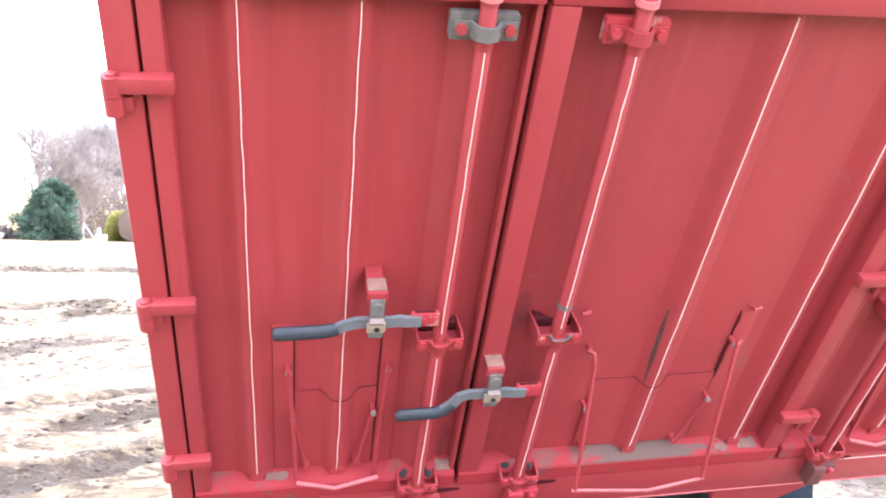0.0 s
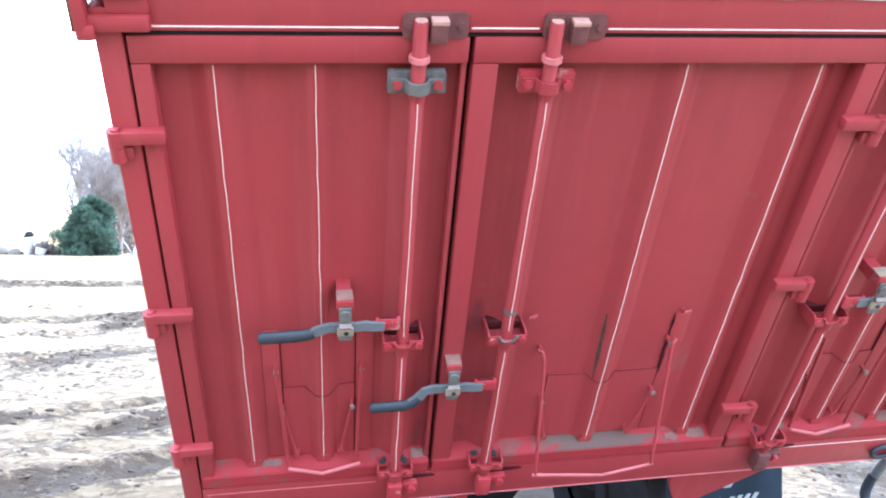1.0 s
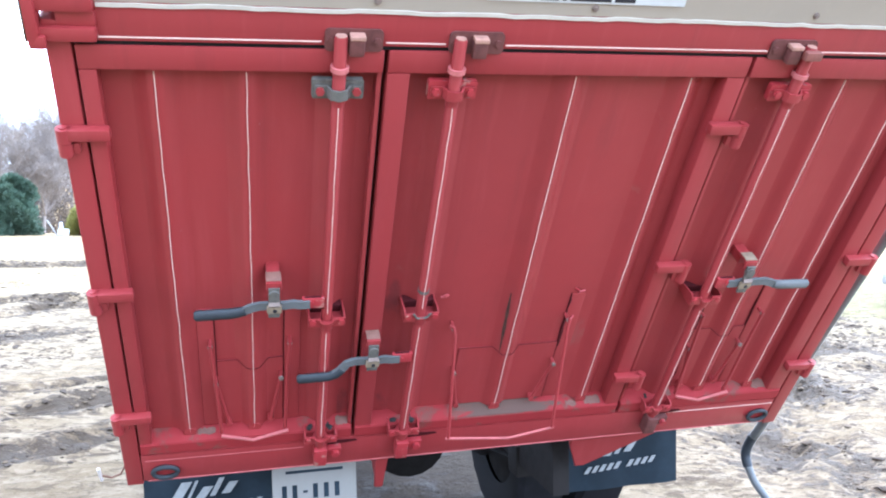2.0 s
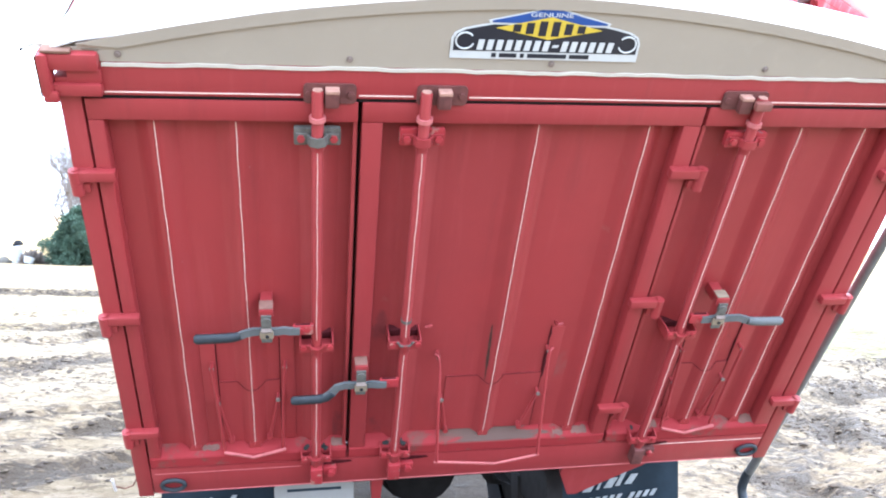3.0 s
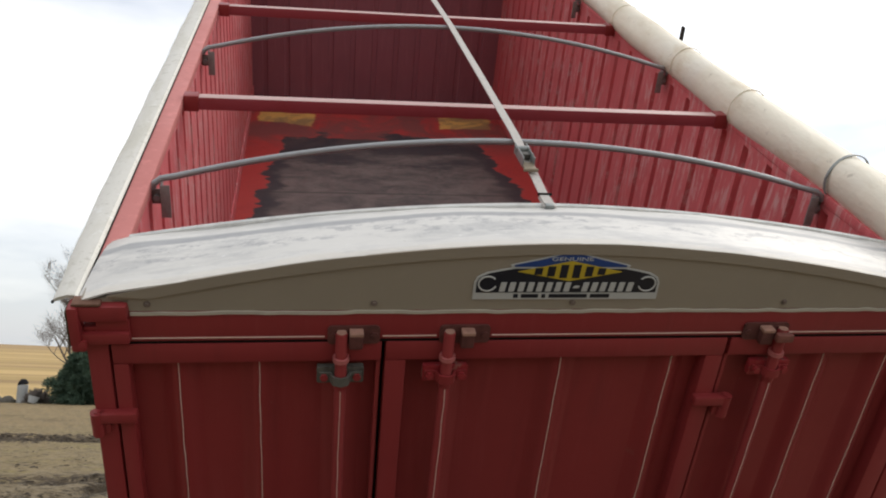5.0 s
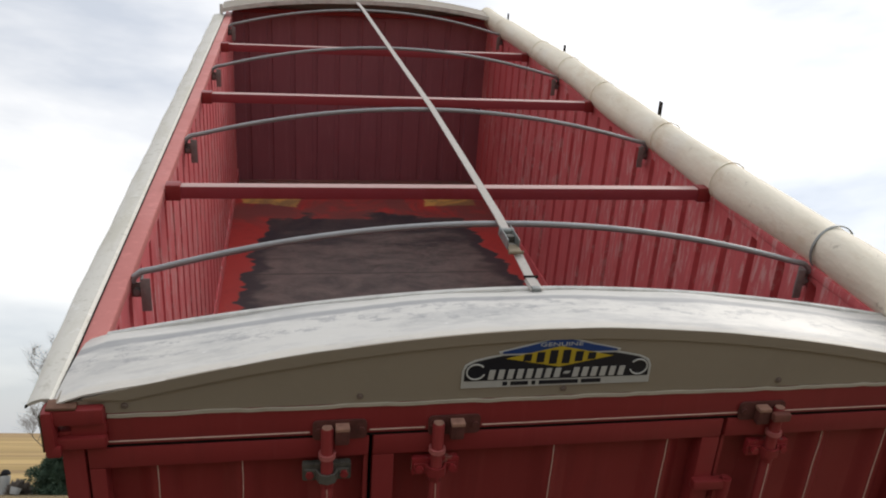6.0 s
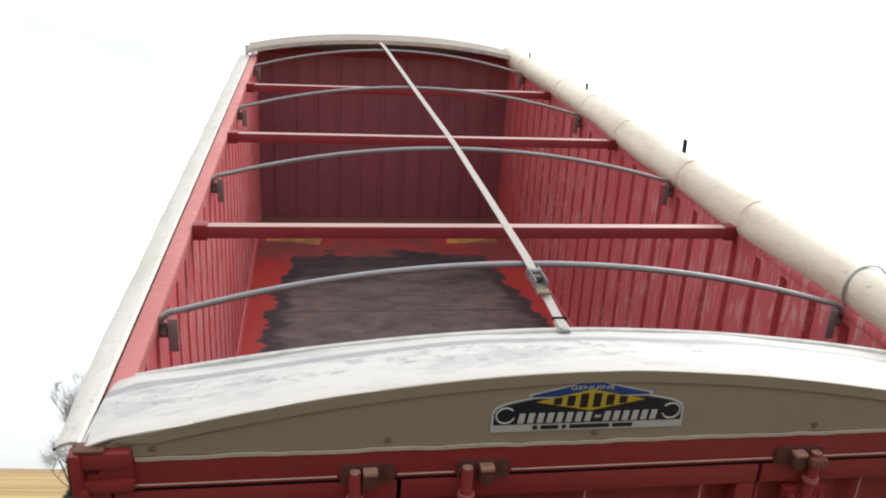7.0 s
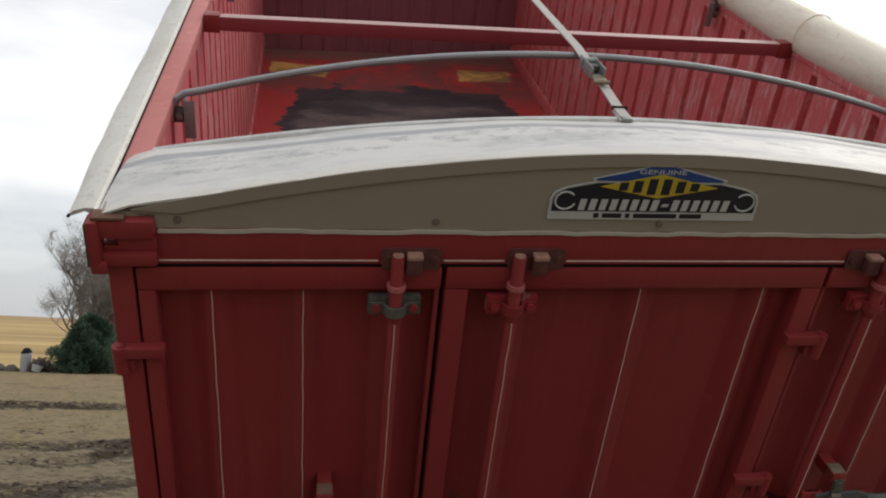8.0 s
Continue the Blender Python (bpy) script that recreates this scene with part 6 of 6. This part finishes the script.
def evergreen(x, y, height, width, seed):
    z0 = ground_at(x, y) - 0.05
    t = thing("evergreen_tree", pose(x, y, z0), "dense dark green evergreen tree at the yard's edge", "tree", "evergreens at the yard's edge")
    part("trunk", tube(B(), [(0, 0, 0), (0, 0, height * 0.5), (0, 0, height * 0.92)], 0.1, 8, radii=[0.14, 0.09, 0.02]), M_BARK, t)
    lumps = random.Random(seed + 9)
    clumps = []
    for k in range(190):
        h = lumps.random() ** 0.9
        a = lumps.uniform(0, 2 * math.pi)
        w = width / 2 * max(0.02, 1 - h ** 2.6) ** 0.5 * (0.8 + 0.2 * math.sin(a * 3 + h * 9)) * lumps.uniform(0.55, 1.1)
        clumps.append((Vector((w * math.cos(a), w * math.sin(a), height * (0.02 + 0.96 * h))), a, lumps.uniform(0.12, 0.28) * (1.1 - 0.3 * h) * width / 3 * 1.4))

    def place(r):
        c, a, s = r.choice(clumps)
        d = Vector((r.gauss(0, 1), r.gauss(0, 1), r.gauss(0, 0.8))).normalized()
        out = (d + Vector((math.cos(a) * 0.5, math.sin(a) * 0.5, 0.35))).normalized()
        p = c + d * s * r.random() ** 0.4
        p *= 0.97 if r.random() < 0.8 else r.uniform(0.4, 0.9)
        return Vector((p.x, p.y, max(0.02, p.z))), out

    v, f = blades(52000, place, 0.085, seed)
    mesh_part("crown", [tuple(q) for q in v], f, M_NEEDLE, t, smooth=False)
    return t


def bare_tree(x, y, height, seed):
    z0 = ground_at(x, y) - 0.1
    t = thing("bare_tree", pose(x, y, z0), "leafless grey winter tree beyond the yard", "tree", "bare trees beyond the yard")
    r = random.Random(seed)
    trunk, limbs = B(), B()
    twigs_v, twigs_f = [], []

    def grow(bm, p, way, length, radius, depth):
        n = 4
        pts = [p]
        for k in range(n):
            way = (way + Vector((r.uniform(-0.13, 0.13), r.uniform(-0.13, 0.13), r.uniform(-0.02, 0.13)))).normalized()
            pts.append(pts[-1] + way * length / n)
        tube(bm, pts, radius, 5 if depth < 3 else 3, cap=False, radii=[radius * (1 - 0.5 * k / n) for k in range(n + 1)])
        if depth >= 3:
            for _ in range(8):
                q = pts[r.randint(1, n)]
                side = (way * 0.7 + Vector((r.uniform(-1, 1), r.uniform(-1, 1), r.uniform(-0.5, 1)))).normalized()
                tip = q + side * length * r.uniform(0.6, 1.3)
                w = side.cross(Vector((r.uniform(-1, 1), r.uniform(-1, 1), 0.3))).normalized() * 0.0075
                k = len(twigs_v)
                twigs_v.extend([tuple(q - w), tuple(q + w), tuple(tip + w * 0.4), tuple(tip - w * 0.4)])
                twigs_f.append((k, k + 1, k + 2, k + 3))
        if depth >= 5:
            return
        for k in range(3 if depth else 5):
            q = pts[r.randint(1 if depth else 2, n)]
            a = r.uniform(0, 2 * math.pi)
            side = Vector((math.cos(a), math.sin(a), r.uniform(0.1, 0.8))).normalized()
            grow(limbs, q, (way * 0.8 + side).normalized(), length * r.uniform(0.55, 0.78), radius * 0.5, depth + 1)

    grow(trunk, Vector((0, 0, 0)), Vector((r.uniform(-0.1, 0.1), r.uniform(-0.1, 0.1), 1)), height * 0.42, height * 0.017, 0)
    part("trunk", trunk, M_BARK, t)
    part("branchwork", limbs, M_BARK, t, kind="stuff")
    mesh_part("twig_mass", twigs_v, twigs_f, M_TWIG, t, smooth=False, kind="stuff")
    return t


def bush(x, y, height, width, seed, material, label, name, count=5000):
    z0 = ground_at(x, y) - 0.03
    t = thing(name, pose(x, y, z0), label, "bush")

    def place(r):
        d = Vector((r.gauss(0, 1), r.gauss(0, 1), abs(r.gauss(0, 1)))).normalized()
        p = Vector((d.x * width / 2, d.y * width / 2, d.z * height)) * r.uniform(0.55, 0.95)
        return p, (d + Vector((0, 0, 0.3))).normalized()

    v, f = blades(count, place, 0.16, seed)
    mesh_part("crown", [tuple(q) for q in v], f, material, t, smooth=False)
    part("stems", tube(B(), [(0, 0, 0), (0.02, 0, height * 0.6)], 0.03, 6), M_BARK, t)
    return t


evergreen(-9.4, 33.4, 2.4, 2.5, 8)
for k, (x, y, h) in enumerate(((-12.15, 45, 5.4), (-10.9, 47, 5.4), (-16.6, 62, 11.5), (-15.2, 66, 10.5), (-14.0, 60, 9.0), (-13.0, 68, 11.5), (-11.6, 64, 10.5), (-16.0, 72, 11.0), (-10.2, 66, 11.0), (-14.6, 76, 12.0), (-8.6, 68, 11.0), (-12.4, 58, 8.2), (-7.0, 72, 11.0), (-17.4, 70, 10.0), (-9.4, 60, 9.0))):
    bare_tree(x, y, h, 20 + k)
for k, (x, y, h, w) in enumerate(((-14.6, 55, 3.6, 3.6), (-12.8, 56, 4.4, 4.2), (-11.0, 55, 4.8, 4.5), (-9.0, 56, 4.6, 4.5))):
    bush(x, y, h, w, 60 + k, M_TWIG, "bare grey-brown thicket beyond the yard", "thicket", 5000)
bush(-6.95, 34.4, 1.25, 1.1, 40, M_SHRUB, "rounded yellow-green shrub at the yard's edge", "shrub")
bush(-11.15, 33.6, 0.5, 1.0, 41, M_TWIG, "low bare brown brush at the yard's edge", "brush_pile", 900)


def hay_bale(x, y):
    t = thing("hay_bale", pose(x, y, ground_at(x, y)), "round brown hay bale at the yard's edge", "hay bale")
    bm = B()
    n = 36
    tube(bm, [(0, -0.72, 0.72), (0, -0.68, 0.72), (0, -0.3, 0.72), (0, 0.3, 0.72), (0, 0.68, 0.72), (0, 0.72, 0.72)], 0.74, n, radii=[0.66, 0.72, 0.75, 0.745, 0.72, 0.66])
    r = random.Random(2)
    for v in bm.verts:
        v.co += Vector((r.uniform(-0.02, 0.02), r.uniform(-0.02, 0.02), r.uniform(-0.02, 0.02)))
    part("bale_roll", bm, M_HAY, t)
    for y0 in (-0.5, 0.0, 0.5):
        part("bale_twine", flat_bar(B(), [(0.755 * math.cos(a), y0, 0.72 + 0.755 * math.sin(a)) for a in (2 * math.pi * k / 32 for k in range(33))], 0.03, 0.006, wide=(0, 1, 0)), M_HAY, t)
    return t


hay_bale(-6.1, 33.8)


def barrel(x, y, label, h=0.85, rad=0.22):
    t = thing("barrel", pose(x, y, ground_at(x, y)), label, "barrel")
    part("barrel_body", tube(B(), [(0, 0, 0), (0, 0, 0.05), (0, 0, h * 0.35), (0, 0, h * 0.37), (0, 0, h * 0.7), (0, 0, h * 0.72), (0, 0, h)], rad, 20, radii=[rad * 0.95, rad, rad, rad * 1.04, rad, rad * 1.04, rad]), M_POLY, t)
    bm = B()
    tube(bm, [(0.0, 0, h), (-0.01, 0, h + 0.05), (-0.05, 0, h + 0.15), (-0.10, 0, h + 0.20)], 0.2, 14, radii=[rad * 1.02, rad * 1.05, rad * 0.8, rad * 0.25])
    part("barrel_lid", bm, M_BLACK, t, "dark domed lid")
    return t


barrel(-11.75, 33.6, "pale barrel with a dark domed lid", 0.72, 0.2)


def boulder(x, y, wide, high, seed):
    t = thing("boulder", pose(x, y, ground_at(x, y) - 0.03), "low dark grey-brown boulder at the yard's edge", "boulder", "boulders at the yard's edge")
    r = random.Random(seed)
    bm = B()
    bmesh.ops.create_icosphere(bm, subdivisions=3, radius=1.0)
    shift = Vector((r.uniform(-9, 9), r.uniform(-9, 9), r.uniform(-9, 9)))
    for v in bm.verts:
        v.co *= 1 + 0.28 * noise.noise(v.co * 1.3 + shift) + 0.10 * noise.noise(v.co * 4 + shift)
        v.co = Vector((v.co.x * wide / 2, v.co.y * wide / 2, max(-0.1, v.co.z) * high))
    part("stone", bm, M_STONE, t)


boulder(-12.25, 33.6, 0.62, 0.30, 3)
boulder(-12.85, 33.8, 0.70, 0.33, 4)


def wash_tub(x, y):
    t = thing("wash_tub", pose(x, y, ground_at(x, y), 0, 14, 30), "small white tub tipped beside the brush", "tub")
    part("tub_body", tube(B(), [(0, 0, 0.02), (0, 0, 0.05), (0, 0, 0.28), (0, 0, 0.30), (0, 0, 0.27), (0, 0, 0.06)], 0.2, 20, radii=[0.15, 0.17, 0.21, 0.225, 0.20, 0.16]), M_POLY, t)


wash_tub(-11.15, 32.9)


def poly_tank(x, y):
    t = thing("water_tank", pose(x, y, ground_at(x, y)), "small white plastic tank with a leaning pole", "tank")
    part("tank_body", block(B(), -0.12, 0.26, -0.2, 0.2, 0.0, 0.28, 0.05), M_POLY, t)
    part("tank_neck", tube(B(), [(-0.02, 0, 0.26), (-0.02, 0, 0.55)], 0.1, 12, radii=[0.09, 0.06]), M_POLY, t)
    part("pole", tube(B(), [(-0.16, 0.1, 0.0), (-0.55, 0.1, 0.62)], 0.025, 8), M_GALV, t)
    return t


poly_tank(-7.35, 32.4)


def parked_pickup(x, y, turn):
    """A white pickup parked across the yard."""
    t = thing("parked_pickup", pose(x, y, ground_at(x, y), 0, 0, turn), "white pickup truck parked at the yard's edge", "pickup")
    bm = B()
    prof = [(-2.70, 0.42), (-2.72, 0.62), (-2.66, 0.98), (-2.50, 1.08), (-1.25, 1.16), (0.90, 1.18), (2.65, 1.16), (2.70, 0.60), (2.62, 0.42)]
    plate(bm, prof, -0.92, 0.92, 0.05)
    part("body", bm, M_WHITE, t)
    bm = B()
    cabin = [(-1.25, 1.14), (-0.55, 1.74), (-0.35, 1.80), (0.70, 1.80), (0.88, 1.72), (1.02, 1.14)]
    plate(bm, cabin, -0.80, 0.80, 0.04)
    part("cabin", bm, M_WHITE, t)
    for s in (-1, 1):
        for pts in ([(-1.02, 1.22), (-0.46, 1.68), (-0.10, 1.70), (-0.10, 1.22)], [(-0.02, 1.22), (-0.02, 1.70), (0.66, 1.70), (0.80, 1.22)]):
            part("side_window", plate(B(), pts, *sorted((s * 0.795, s * 0.806))), M_INK, t, smooth=False)
        part("headlight", block(B(), -2.715, -2.60, *sorted((s * 0.55, s * 0.88)), 0.78, 0.95, 0.02), M_POLY, t)
        for wx in (-1.75, 1.75):
            bm = B()
            tube(bm, [(wx, s * 0.70, 0.38), (wx, s * 0.72, 0.38), (wx, s * 0.92, 0.38), (wx, s * 0.94, 0.38)], 0.38, 32, radii=[0.34, 0.38, 0.38, 0.34])
            w = part("wheel", bm, M_BLACK, t)
            part("rim", tube(B(), [(wx, s * 0.935, 0.38), (wx, s * 0.955, 0.38)], 0.22, 24, radii=[0.22, 0.18]), M_GALV, w)
    part("front_bumper", block(B(), -2.80, -2.66, -0.93, 0.93, 0.40, 0.62, 0.04), M_GALV, t)
    part("windscreen", flat_bar(B(), [(-1.195, 0, 1.20), (-0.60, 0, 1.71)], 1.40, 0.02, wide=(0, 1, 0)), M_INK, t)
    part("under_frame", block(B(), -2.4, 2.4, -0.7, 0.7, 0.30, 0.44, 0.02), M_DARK, t)
    return t


parked_pickup(14.0, 10.2, 12)
